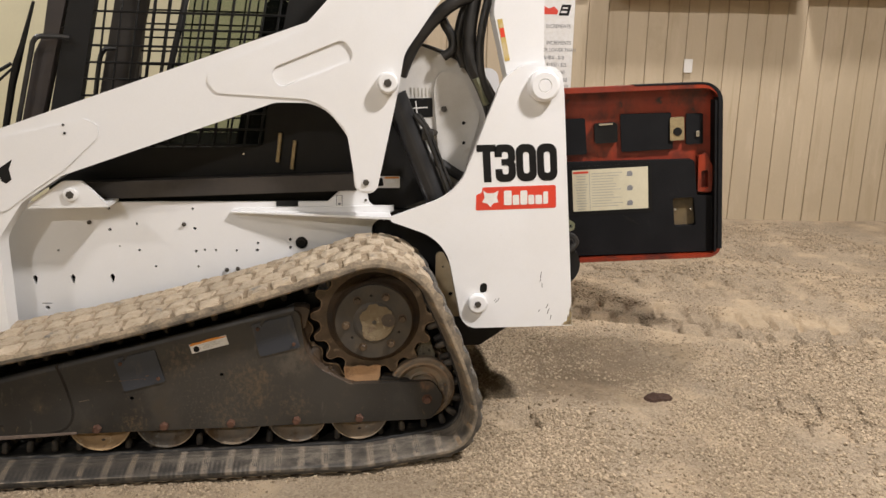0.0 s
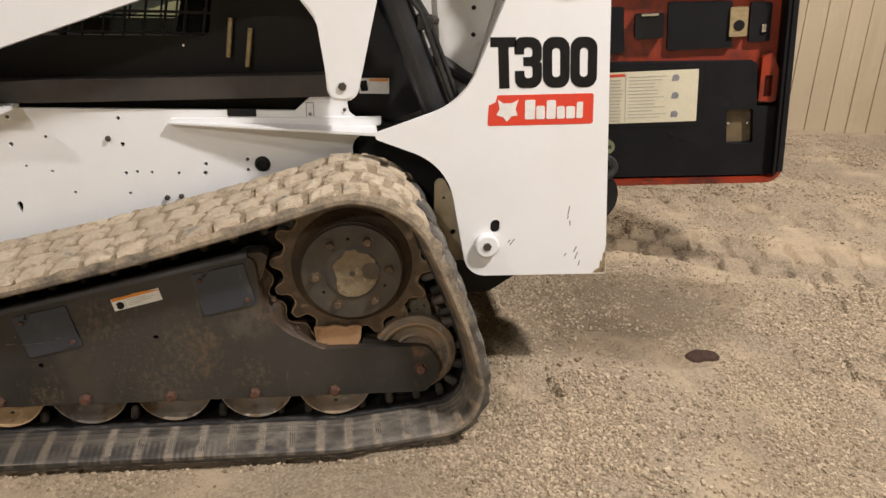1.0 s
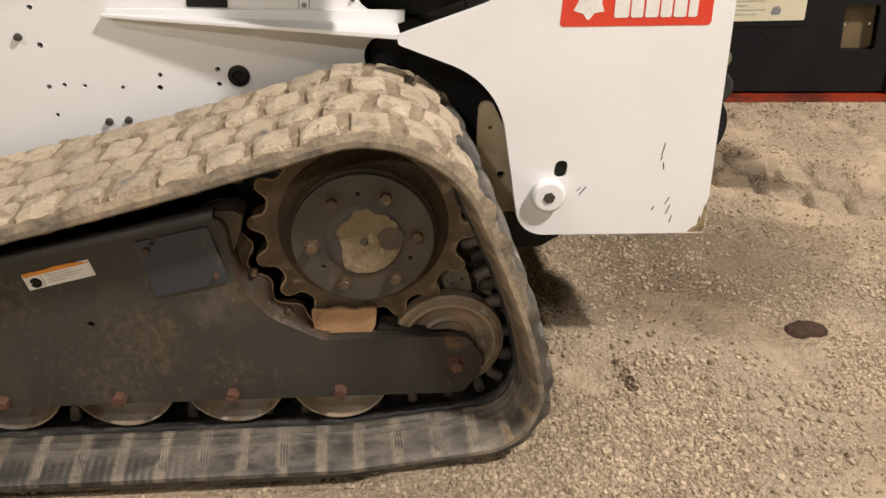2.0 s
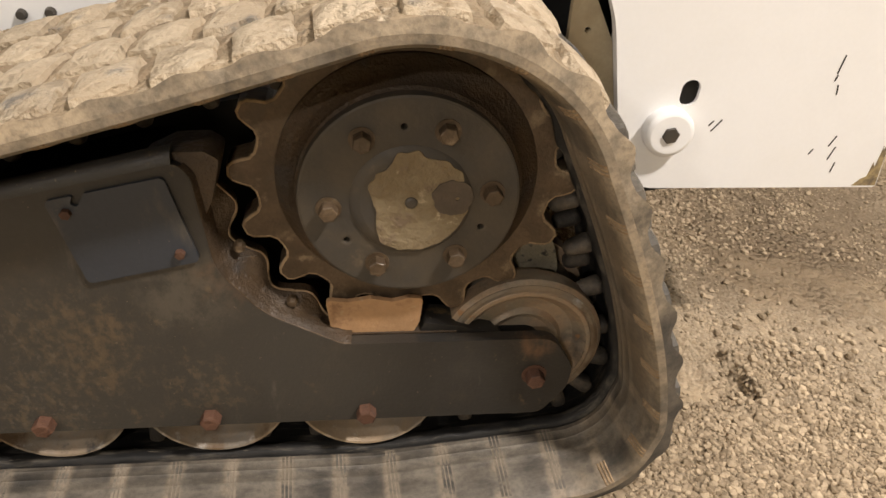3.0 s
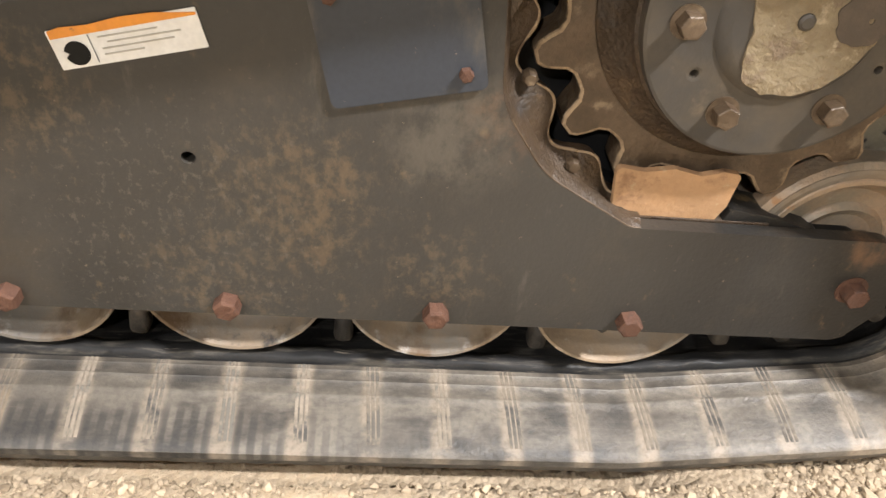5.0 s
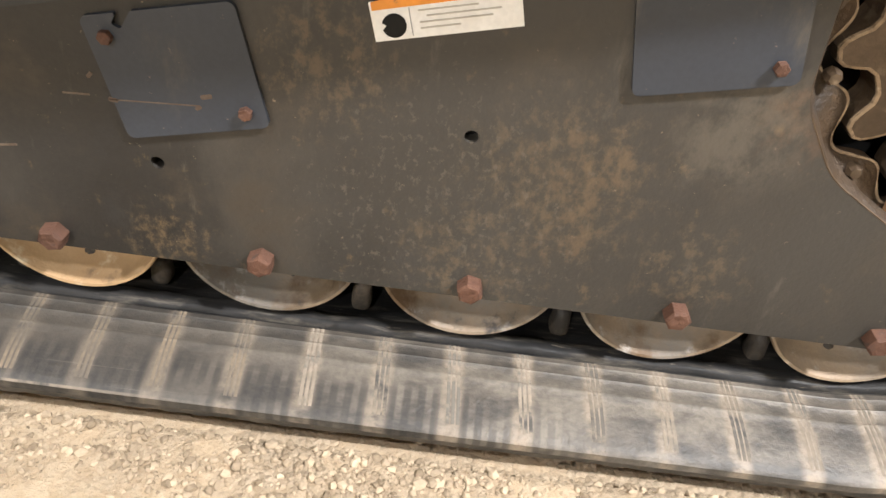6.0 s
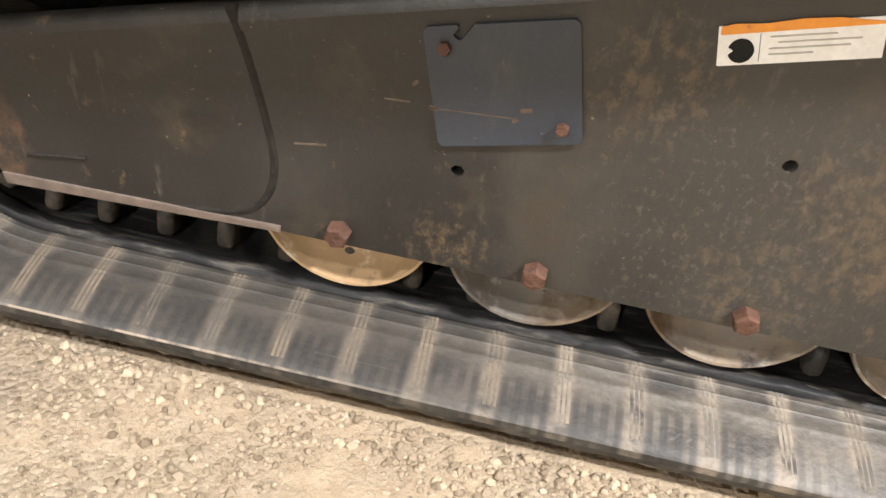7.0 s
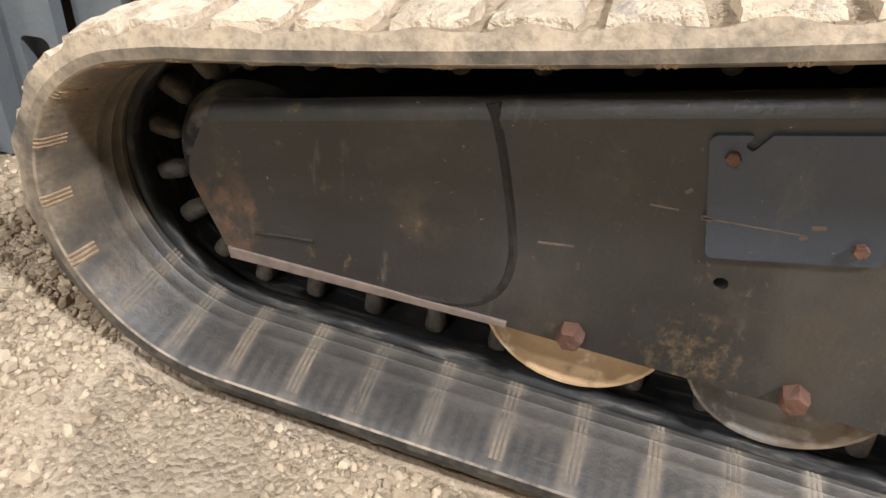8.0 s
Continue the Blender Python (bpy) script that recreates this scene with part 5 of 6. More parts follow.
def pin(parent, x, z, r, y, core=0.35, depth=0.035, core_mat=CHROME):
    p = part("pivot_pin", lathe([(0, y - depth), (r * 0.80, y - depth), (r * 0.93, y - depth * 0.93), (r, y - depth * 0.78), (r, y)], x, z, 40), WHITE, parent, "round white pivot cap")
    part("pin_core", hexbolt(r * core, y - depth - 0.004, y - depth + 0.002, x, z, washer=False), core_mat, p)
    return p


p = part("pivot_pin", lathe([(0, TY - 0.042), (0.0235, TY - 0.042), (0.0255, TY - 0.0385), (0.0275, TY - 0.042), (0.050, TY - 0.042), (0.060, TY - 0.036), (0.062, TY - 0.030), (0.062, TY)], 0.673, 1.430, 48), WHITE, tower, "round white pivot cap")
# black fill stands in for the shade inside the slot
part("slot_back", plate(rounded([(0.4465, 0.5825, 0.015), (0.4765, 0.5825, 0.015), (0.4785, 0.6255, 0.015), (0.4485, 0.6255, 0.015)], 4), TY + 0.006, TY + 0.021), BLACK, tower)
pin(tower, 0.436, 0.541, 0.041, TY, 0.36, 0.024, HUB)
for sx, sz, ln, dg in ((0.522, 0.548, 0.026, 55), (0.512, 0.552, 0.012, 50), (0.704, 0.655, 0.032, 83), (0.703, 0.632, 0.012, 75), (0.712, 0.612, 0.018, -80), (0.738, 0.52, 0.022, 66), (0.744, 0.497, 0.026, 74), (0.756, 0.470, 0.020, 82), (0.705, 0.50, 0.012, 60)):
    part("scratch", plate(tilted(sx, sz, ln, 0.0024, dg, 0.001), TY - 0.0006, TY + 0.0005), BLACK, tower)
part("chipped_corner", plate([(0.806, 0.4335), (0.851, 0.4335), (0.8435, 0.530), (0.8400, 0.500), (0.8375, 0.512), (0.8355, 0.470), (0.830, 0.480), (0.828, 0.452), (0.817, 0.446)], TY - 0.0006, TY + 0.0005), surface("bare_chipped_edge", (0.34, 0.26, 0.13), (0.12, 0.09, 0.06), 60, 0.7), tower)

# model number as cut-out film, the brand as plain shapes
W, H, S = 0.086, 0.150, 0.030


def glyph_zero():
    return rounded([(0, 0, 0.034), (W, 0, 0.034), (W, H, 0.034), (0, H, 0.034)]), [rounded([(S, 0.032, 0.012), (S, H - 0.032, 0.012), (W - S, H - 0.032, 0.012), (W - S, 0.032, 0.012)])]


def glyph_three():
    return rounded([(0, 0, 0.03), (W, 0, 0.034), (W, 0.075, 0.016), (W - 0.010, 0.079, 0.004), (W, 0.083, 0.016), (W, H, 0.034), (0, H, 0.03), (0, 0.100, 0.002), (S, 0.100, 0.002), (S, H - 0.030, 0.010), (W - S, H - 0.030, 0.010), (W - S, 0.092, 0.008), (S - 0.003, 0.092, 0.001), (S - 0.003, 0.066, 0.001), (W - S, 0.066, 0.008), (W - S, 0.030, 0.010), (S, 0.030, 0.010), (S, 0.052, 0.002), (0, 0.052, 0.002)], 4), []


def glyph_t():
    return rounded([(0.024, 0, 0), (0.056, 0, 0), (0.056, H - 0.028, 0), (0.080, H - 0.028, 0), (0.080, H, 0), (0, H, 0), (0, H - 0.028, 0), (0.024, H - 0.028, 0)]), []


shear = math.tan(radians(-5))
for (outline, inner), x0 in ((glyph_t(), 0.416), (glyph_three(), 0.488), (glyph_zero(), 0.574), (glyph_zero(), 0.660)):
    f = lambda pts: [(x0 + 0.012 + x * 0.97 + (z - 0.0) * shear, 1.046 + z + (x0 - 0.416 + x) * 0.026) for x, z in pts]
    part("model_character", plate(f(outline), TY - 0.0012, TY + 0.001, holes=[f(h) for h in inner]), INK, tower, "black model-number character")
logo = part("red_logo_panel", plate(rounded([(0.420, 0.932, 0.008), (0.755, 0.942, 0.008), (0.748, 1.036, 0.008), (0.446, 1.026, 0.004), (0.442, 1.005, 0.004), (0.421, 0.995, 0.004)]), TY - 0.0010, TY + 0.001), RED, tower, "red decal with plain white shapes")
part("white_emblem", plate(rounded([(0.448, 1.014, 0), (0.466, 1.002, 0.004), (0.492, 1.003, 0.004), (0.512, 1.014, 0), (0.505, 0.985, 0.004), (0.513, 0.966, 0), (0.492, 0.962, 0.004), (0.480, 0.945, 0.004), (0.468, 0.960, 0.004), (0.446, 0.966, 0), (0.455, 0.985, 0.004)]), TY - 0.0022, TY - 0.0011), STICKER, logo)
lx0 = 0.536
for wd, up in ((0.032, 0.060), (0.027, 0.042), (0.029, 0.060), (0.025, 0.042), (0.028, 0.042), (0.020, 0.056)):
    part("white_bar", plate(rounded([(lx0, 0.953 + (lx0 - 0.53) * 0.03, 0.005), (lx0 + wd, 0.954 + (lx0 - 0.53) * 0.03, 0.005), (lx0 + wd - 0.003, 0.954 + up, 0.005), (lx0 - 0.003, 0.953 + up, 0.005)]), TY - 0.0022, TY - 0.0011), STICKER, logo)
    lx0 += wd + 0.0045

# rear link behind the tower's top pin, its edge carrying a yellow label
link_part = part("rear_link", plate(rounded([(0.560, 1.37, 0.05), (0.72, 1.36, 0.05), (0.68, 1.55, 0.1), (0.665, 2.02, 0.05), (0.50, 2.02, 0.05), (0.475, 1.70, 0.1)]), TY + 0.030, TY + 0.12, bevel=0.006), WHITE, loader, "white rear lift link")
part("edge_label", plate(tilted(0.517, 1.600, 0.020, 0.16, 13, 0.001), TY + 0.0285, TY + 0.031), surface("faded_yellow_label", (0.52, 0.37, 0.08), (0.60, 0.50, 0.30), 40, 0.55, bump=0.02), link_part)
part("edge_label_patch", plate(tilted(0.511, 1.628, 0.016, 0.035, 13, 0.001), TY + 0.0275, TY + 0.0284), RED, link_part)

# ---- lift arm ----
arm_outline = rounded([
    (-1.400, 0.36, 0.02), (-1.400, 0.83, 0.10), (-1.300, 0.975, 0.10), (-1.150, 1.074, 0.05), (-0.360, 1.352, 0.10), (-0.185, 1.352, 0.16), (-0.080, 1.215, 0.16),
    (-0.064, 1.004, 0.042), (0.020, 1.004, 0.042), (0.105, 1.400, 0.10), (0.128, 1.540, 0.12), (0.300, 1.790, 0.10), (0.36, 2.02, 0.05), (-0.02, 2.02, 0.1), (-0.10, 1.79, 0.1), (-0.232, 1.647, 0.03),
    (-1.42, 1.221, 0.10), (-1.60, 1.10, 0.12), (-1.62, 0.40, 0.03)], 9)
pocket = rounded([(-0.352, 1.402, 0.034), (-0.372, 1.474, 0.034), (-0.100, 1.586, 0.034), (-0.056, 1.520, 0.034)], 8)
arm = part("lift_arm", plate(arm_outline, TY, TY + 0.085, bevel=0.010, seg=3, holes=[pocket]), WHITE, loader, "white painted lift arm with pressed pocket")
part("pocket_floor", plate(rounded([(-0.362, 1.40, 0.03), (-0.382, 1.474, 0.03), (-0.100, 1.596, 0.03), (-0.046, 1.52, 0.03)]), TY + 0.004, TY + 0.02), WHITE, arm)
dbl = rounded([(-0.606, 1.425, 0.03), (-0.575, 1.383, 0.04), (-0.250, 1.366, 0.05), (-0.180, 1.342, 0.14), (-0.094, 1.25, 0.10), (-0.0575, 1.012, 0.035), (0.0135, 1.012, 0.035), (0.090, 1.40, 0.10), (0.112, 1.54, 0.12), (0.270, 1.78, 0.1), (-0.095, 1.77, 0.05), (-0.245, 1.622, 0.05), (-0.594, 1.470, 0.03)], 6)
part("doubler_plate", plate(dbl, TY - 0.005, TY - 0.0002, holes=[rounded([(-0.348, 1.400, 0.036), (-0.376, 1.476, 0.036), (-0.098, 1.590, 0.036), (-0.052, 1.518, 0.036)], 8)], bevel=0.0035), WHITE, arm)
part("doubler_plate", plate(rounded([(-1.41, 1.20, 0.03), (-1.05, 1.285, 0.03), (-1.000, 1.262, 0.03), (-1.010, 1.215, 0.03), (-1.135, 1.098, 0.02), (-1.25, 1.02, 0.05), (-1.36, 0.94, 0.05), (-1.56, 0.94, 0.05), (-1.54, 1.10, 0.08)]), TY - 0.005, TY - 0.0002, bevel=0.0035), WHITE, arm)
pin(arm, 0.062, 1.431, 0.040, TY - 0.005, 0.40, 0.045, HUB)
part("pin_core", hexbolt(0.013, TY - 0.013, TY - 0.0055, -0.021, 1.048), HUB, arm)
for hx, hz in ((-1.125, 1.262), (-1.123, 1.232)):
    part("plug", lathe([(0, -0.002), (0.005, -0.002), (0.005, 0.0)], hx, hz, 8), BLACK, arm).matrix_basis = pose(0, TY - 0.0055, 0)
part("dark_emblem", plate(rounded([(-1.372, 1.095, 0), (-1.352, 1.110, 0.004), (-1.315, 1.135, 0), (-1.330, 1.10, 0.006), (-1.325, 1.06, 0.006), (-1.345, 1.045, 0.004), (-1.360, 1.055, 0.004)]), TY - 0.0064, TY - 0.0052), INK, arm)

# ---- chassis ----
CY = 0.420
holes = [ring(x, z, r, 10) for x, z, r in (
    (-0.724, 0.913, 0.006), (-1.051, 0.915, 0.006), (-1.054, 0.829, 0.007), (-0.720, 0.830, 0.007), (-0.948, 0.853, 0.005), (-0.556, 0.735, 0.005), (-0.640, 0.738, 0.005), (-0.685, 0.740, 0.005),
    (-0.720, 0.735, 0.006), (-0.468, 0.765, 0.006), (-0.472, 0.735, 0.007), (-0.335, 0.780, 0.006), (-0.335, 0.745, 0.006), (-0.885, 0.672, 0.005), (-0.715, 0.668, 0.005), (-0.945, 0.742, 0.005), (-1.26, 0.745, 0.005), (-1.02, 0.76, 0.004))]
keyholes = []
for kx in (-1.360, -1.214, -1.060):
    keyholes.append(rounded([(kx - 0.010, 0.632, 0.006), (kx - 0.004, 0.606, 0.003), (kx + 0.004, 0.606, 0.003), (kx + 0.010, 0.632, 0.006), (kx, 0.648, 0.008)], 3))
keyholes.append(rounded([(-1.345, 0.520, 0), (-1.305, 0.520, 0), (-1.305, 0.524, 0), (-1.345, 0.524, 0)]))
keyholes.append(ring(-1.325, 0.503, 0.009))
big = ring(-0.288, 0.765, 0.026, 24)
chassis = part("chassis_side", plate(rounded([(-1.52, 0.22, 0.03), (0.02, 0.22, 0.05), (0.03, 0.70, 0.05), (0.0, 0.84, 0.05), (0.085, 0.893, 0.006), (0.10, 0.896, 0.004), (0.03, 0.912, 0.01), (-0.004, 0.935, 0.03), (-0.012, 0.993, 0.004), (-0.118, 0.993, 0.004), (-0.176, 0.940, 0.004), (-1.10, 0.943, 0.01), (-1.50, 0.945, 0.02)], 5), CY, CY + 0.018, holes=holes + keyholes + [big]), WHITE, loader, "white chassis side plate with rows of bolt holes")
part("big_plug", lathe([(0, 0.0), (0.012, 0.0), (0.015, -0.006), (0.024, -0.004), (0.0255, 0.006), (0.0255, 0.014)], -0.288, 0.765, 24), BLACK, chassis).matrix_basis = pose(0, CY, 0)
for sx, sz in ((-0.762, 0.848), (-1.13, 0.86), (-0.60, 0.652), (-0.555, 0.656)):
    part("stud", lathe([(0, -0.012), (0.007, -0.011), (0.009, 0.0)], sx, sz, 10), HUB, chassis).matrix_basis = pose(0, CY, 0)
bm = plate(rounded([(-0.570, 0.905, 0.004), (0.085, 0.895, 0.004), (0.085, 0.885, 0.003), (-0.30, 0.894, 0), (-0.570, 0.8995, 0.002)]), CY - 0.125, CY + 0.001, bevel=0.002)
for v in bm.verts:
    if v.co.y < CY - 0.06:
        v.co.y += 0.102 * (1 - (v.co.x + 0.57) / 0.655)
part("ledge", bm, WHITE, chassis)
part("ledge_web", plate([(-0.565, 0.904), (0.085, 0.895), (0.10, 0.90), (0.10, 0.925), (-0.56, 0.915)], CY - 0.012, CY - 0.0005, bevel=0.002), WHITE, chassis)
# black block on the plate stands in for the slot's dark opening
part("step_slot", box(-0.388, -0.298, CY - 0.004, CY + 0.002, 0.921, 0.946, 0.004), BLACK, chassis)
part("fill_label", plate(tilted(-0.128, 0.940, 0.026, 0.055, 0, 0.002), CY - 0.0012, CY - 0.0002), GREY_INK, chassis)
part("fill_label_face", plate(tilted(-0.128, 0.940, 0.021, 0.050, 0, 0.001), CY - 0.0022, CY - 0.0013), STICKER, chassis)
part("fill_mark", plate(ring(-0.128, 0.930, 0.006, 12), CY - 0.0030, CY - 0.0023), GREY_INK, chassis)
part("bolt", lathe([(0, -0.006), (0.005, -0.006), (0.006, 0)], -0.018, 0.945, 8), HUB, chassis).matrix_basis = pose(0, CY, 0)
foot = part("arm_rest", plate(rounded([(-1.30, 0.955, 0.0), (-1.014, 0.960, 0.0), (-1.075, 1.025, 0.01), (-1.10, 1.048, 0.015), (-1.165, 1.048, 0.02)]), CY - 0.145, CY - 0.125, bevel=0.003), WHITE, loader, "white arm rest bracket on the chassis")
part("rest_floor", plate([(-1.30, 0.942), (-1.01, 0.947), (-1.01, 0.960), (-1.30, 0.955)], CY - 0.145, CY + 0.001, bevel=0.002), WHITE, foot)
pin(foot, -1.139, 0.997, 0.026, CY - 0.145, 0.6, 0.012, HUB)

# belly, engine bay and the far side
belly = part("belly", plate(rounded([(-1.42, 0.24, 0.05), (0.50, 0.26, 0.05), (0.80, 0.46, 0.05), (0.74, 1.38, 0.05), (0.30, 1.30, 0.05), (0.30, 0.90, 0.05), (-1.42, 0.92, 0.05)]), CY + 0.06, 1.36, bevel=0.01), BLACK, loader)
part("rear_fender_gap", plate(rounded([(0.04, 0.60, 0.05), (0.38, 0.44, 0.03), (0.40, 0.86, 0.05), (0.10, 0.90, 0.03), (0.02, 0.84, 0.03)]), CY + 0.02, CY + 0.055, bevel=0.004), BLACK, loader)
part("rear_skid", plate(rounded([(0.395, 0.44, 0.02), (0.64, 0.445, 0.05), (0.50, 0.415, 0.02), (0.42, 0.405, 0.02)]), TY + 0.03, 1.5, bevel=0.004), BLACK, loader)
part("fender_side", plate(rounded([(0.27, 0.46, 0.01), (0.385, 0.46, 0.01), (0.345, 0.66, 0.05), (0.27, 0.80, 0.02)]), TY + 0.07, TY + 0.085, holes=[ring(0.335, 0.56, 0.010), ring(0.30, 0.68, 0.005)], bevel=0.002), surface("mud_stained_fender", (0.46, 0.38, 0.25), (0.36, 0.28, 0.17), 9, 0.6, bump=0.1), loader)
FAR = 1.76
far_belt = again(belt, pose(0, FAR - 0.24, 0), loader)
again(frame_part, pose(0, FAR, 0) @ Matrix.Diagonal((1, -1, 1, 1)), loader)
again(tower, pose(0, FAR, 0) @ Matrix.Diagonal((1, -1, 1, 1)), loader)
again(arm, pose(0, FAR, 0) @ Matrix.Diagonal((1, -1, 1, 1)), loader)

# engine bay bits that stick out past the tower's rear edge
part("belt_pulley", lathe([(0, 0), (0.03, 0), (0.05, 0.01), (0.075, 0.004), (0.088, 0.0), (0.092, 0.01), (0.084, 0.02), (0.092, 0.03), (0.088, 0.04), (0, 0.04)], 0, 0, 32), BLACK, loader).matrix_basis = pose(0.826, 0.34, 0.665, 0, 0, 12)
part("green_fitting", plate(rounded([(0.78, 0.805, 0.02), (0.868, 0.825, 0.02), (0.872, 0.855, 0.02), (0.80, 0.90, 0.02)]), 0.33, 0.35, holes=[ring(0.853, 0.842, 0.008)], bevel=0.003), GREEN, loader)
part("bay_hose", tube(curve_points([(0.80, 0.34, 0.81), (0.862, 0.34, 0.80), (0.880, 0.34, 0.76), (0.82, 0.34, 0.71)], 6), 0.013, 8), HOSE, loader)

# ---- lift cylinder, hoses and the black hollow behind the arm's foot ----
part("hollow_panel", plate(rounded([(-0.03, 0.905, 0.05), (0.13, 0.895, 0.05), (0.36, 0.98, 0.05), (0.40, 1.20, 0.1), (0.20, 1.40, 0.1), (0.06, 1.40, 0.05)]), CY + 0.06, CY + 0.08, bevel=0.003), BLACK, loader)
part("lift_cylinder", tube([(0.100, 0.350, 1.385), (0.296, 0.350, 0.905)], 0.046, 28), CYL, loader, "black painted hydraulic lift cylinder")
part("cylinder_line", tube([(0.175, 0.318, 1.31), (0.215, 0.310, 1.26), (0.335, 0.310, 0.955)], 0.009, 8), HOSE, loader)
part("cylinder_line", tube([(0.195, 0.325, 1.31), (0.235, 0.318, 1.25), (0.352, 0.318, 0.965)], 0.007, 8), HOSE, loader)
part("cylinder_gland", box(0.205, 0.255, 0.31, 0.38, 1.205, 1.25, 0.008), HOSE, loader)
part("loose_hose", tube(curve_points([(0.245, 0.40, 1.13), (0.30, 0.40, 1.10), (0.38, 0.40, 1.05), (0.46, 0.42, 1.03)], 6), 0.022, 10), HOSE, loader)
part("info_label", plate(tilted(0.080, 1.014, 0.098, 0.050, 0, 0.002), CY + 0.052, CY + 0.0595), STICKER, loader, "white information label on black steel")
part("label_mark", plate(tilted(0.046, 1.014, 0.024, 0.034, 10, 0.004), CY + 0.0508, CY + 0.0519), INK, loader)
part("label_band", plate(tilted(0.095, 1.0335, 0.062, 0.008, 0, 0.0), CY + 0.0508, CY + 0.0519), AMBER, loader)
HOSES = (
    ([(0.125, 0.40, 1.46), (0.154, 0.38, 1.535), (0.190, 0.37, 1.600), (0.250, 0.36, 1.672), (0.335, 0.35, 1.742), (0.46, 0.35, 1.79)], 0.027),
    ([(0.535, 0.39, 1.30), (0.480, 0.37, 1.395), (0.434, 0.36, 1.465), (0.405, 0.36, 1.530), (0.398, 0.36, 1.637), (0.415, 0.36, 1.756), (0.44, 0.36, 1.88)], 0.028),
    ([(0.500, 0.35, 1.36), (0.455, 0.345, 1.44), (0.438, 0.34, 1.53), (0.443, 0.34, 1.64), (0.47, 0.34, 1.78)], 0.017),
    ([(0.275, 0.41, 1.72), (0.305, 0.40, 1.66), (0.333, 0.40, 1.612), (0.335, 0.40, 1.565), (0.300, 0.41, 1.535)], 0.019),
    ([(0.39, 0.42, 1.50), (0.36, 0.41, 1.58), (0.37, 0.40, 1.68), (0.42, 0.40, 1.82)], 0.020))
for ctrl, rad in HOSES:
    part("hydraulic_hose", tube(curve_points(ctrl, 8), rad, 12), HOSE, loader, "thick black hydraulic hose")
part("hose_clip", tube([(0.425, 0.345, 1.455), (0.45, 0.352, 1.41), (0.475, 0.362, 1.35)], 0.016, 8), GREEN, loader)

# ---- long dark beam on the chassis ----
part("side_beam", plate(rounded([(-1.10, 0.957, 0.004), (-0.055, 0.990, 0.004), (-0.055, 1.058, 0.004), (-1.16, 1.022, 0.004)]), CY - 0.02, CY + 0.06, bevel=0.004), DARK_BAR, loader, "dusty dark steel beam along the chassis")

# ---- cab ----
KY, KF = 0.50, 1.26
cab = part("cab_side", plate(rounded([(-1.30, 0.93, 0.02), (0.10, 0.93, 0.02), (0.10, 1.40, 0.02), (-0.10, 1.95, 0.05), (-0.27, 1.95, 0.05), (-0.42, 1.30, 0.03), (-0.44, 1.16, 0.03), (-1.192, 1.15, 0.01), (-1.007, 1.95, 0.01), (-1.097, 1.95, 0.01), (-1.299, 1.16, 0.01)]), KY, KY + 0.05, bevel=0.004), BLACK, loader, "black steel cab with barred side screens")
far_side = part("cab_far_side", plate(rounded([(-1.30, 0.93, 0.02), (0.10, 0.93, 0.02), (0.10, 1.40, 0.02), (-0.10, 1.95, 0.05), (-0.27, 1.95, 0.05), (-0.38, 1.30, 0.03), (-0.44, 1.16, 0.03), (-1.16, 1.15, 0.03), (-1.03, 1.95, 0.05), (-1.16, 1.95, 0.05), (-1.34, 1.20, 0.05)]), KF, KF + 0.05, bevel=0.004), DARK_BAR, cab)
for y in (KY + 0.015, KF + 0.015):
    for i in range(15):
        x = -1.20 + 0.061 * i
        path = [(x, y, 1.12), (x + 0.16, y, 1.94)]
        part("screen_bar", tube(path, 0.0046, 6), BLACK, cab)
    for i in range(13):
        z = 1.165 + 0.065 * i
        part("screen_bar", tube([(-1.24 + 0.1 * (z - 1.16), y - 0.004, z), (-0.25, y - 0.004, z)], 0.0046, 6), BLACK, cab)
part("cab_roof", box(-1.18, -0.05, KY, KF + 0.05, 1.95, 2.03, 0.02), BLACK, cab)
part("seat_back", plate(rounded([(-0.62, 1.0, 0.05), (-0.42, 1.0, 0.05), (-0.30, 1.75, 0.06), (-0.42, 1.78, 0.06)]), 0.68, 1.08, bevel=0.03, seg=3), FOAM, cab)
part("rear_screen_frame", plate(rounded([(-0.24, 1.10, 0.02), (-0.14, 1.10, 0.02), (-0.06, 1.90, 0.02), (-0.16, 1.90, 0.02)]), KY + 0.06, KY + 0.12, bevel=0.004), BLACK, cab)
part("inner_post", plate(rounded([(-1.252, 1.15, 0.01), (-1.160, 1.15, 0.01), (-0.955, 1.95, 0.01), (-1.055, 1.95, 0.01)]), 1.08, 1.12, bevel=0.006), DARK_BAR, cab)
part("inner_post", tube([(-0.890, KY + 0.022, 1.15), (-0.660, KY + 0.022, 1.95)], 0.013, 10), BLACK, cab)
part("inner_handle", tube(curve_points([(-1.315, 1.20, 1.30), (-1.275, 1.20, 1.50), (-1.250, 1.20, 1.552), (-1.222, 1.20, 1.562), (-1.150, 1.20, 1.562)], 6), 0.012, 8), HOSE, cab)
GLASS = bpy.data.materials.new("dusty_green_glass")
_, _b = nodes_of(GLASS)
_b.inputs["Base Color"].default_value = (0.42, 0.47, 0.38, 1)
_b.inputs["Transmission Weight"].default_value, _b.inputs["Roughness"].default_value, _b.inputs["IOR"].default_value = 1.0, 0.04, 1.1
pane = part("side_pane", plate([(-0.872, 1.16), (-0.43, 1.16), (-0.28, 1.94), (-0.65, 1.94)], KY + 0.036, KY + 0.040), GLASS, cab, "tinted dusty cab glass")
pane.visible_shadow = False
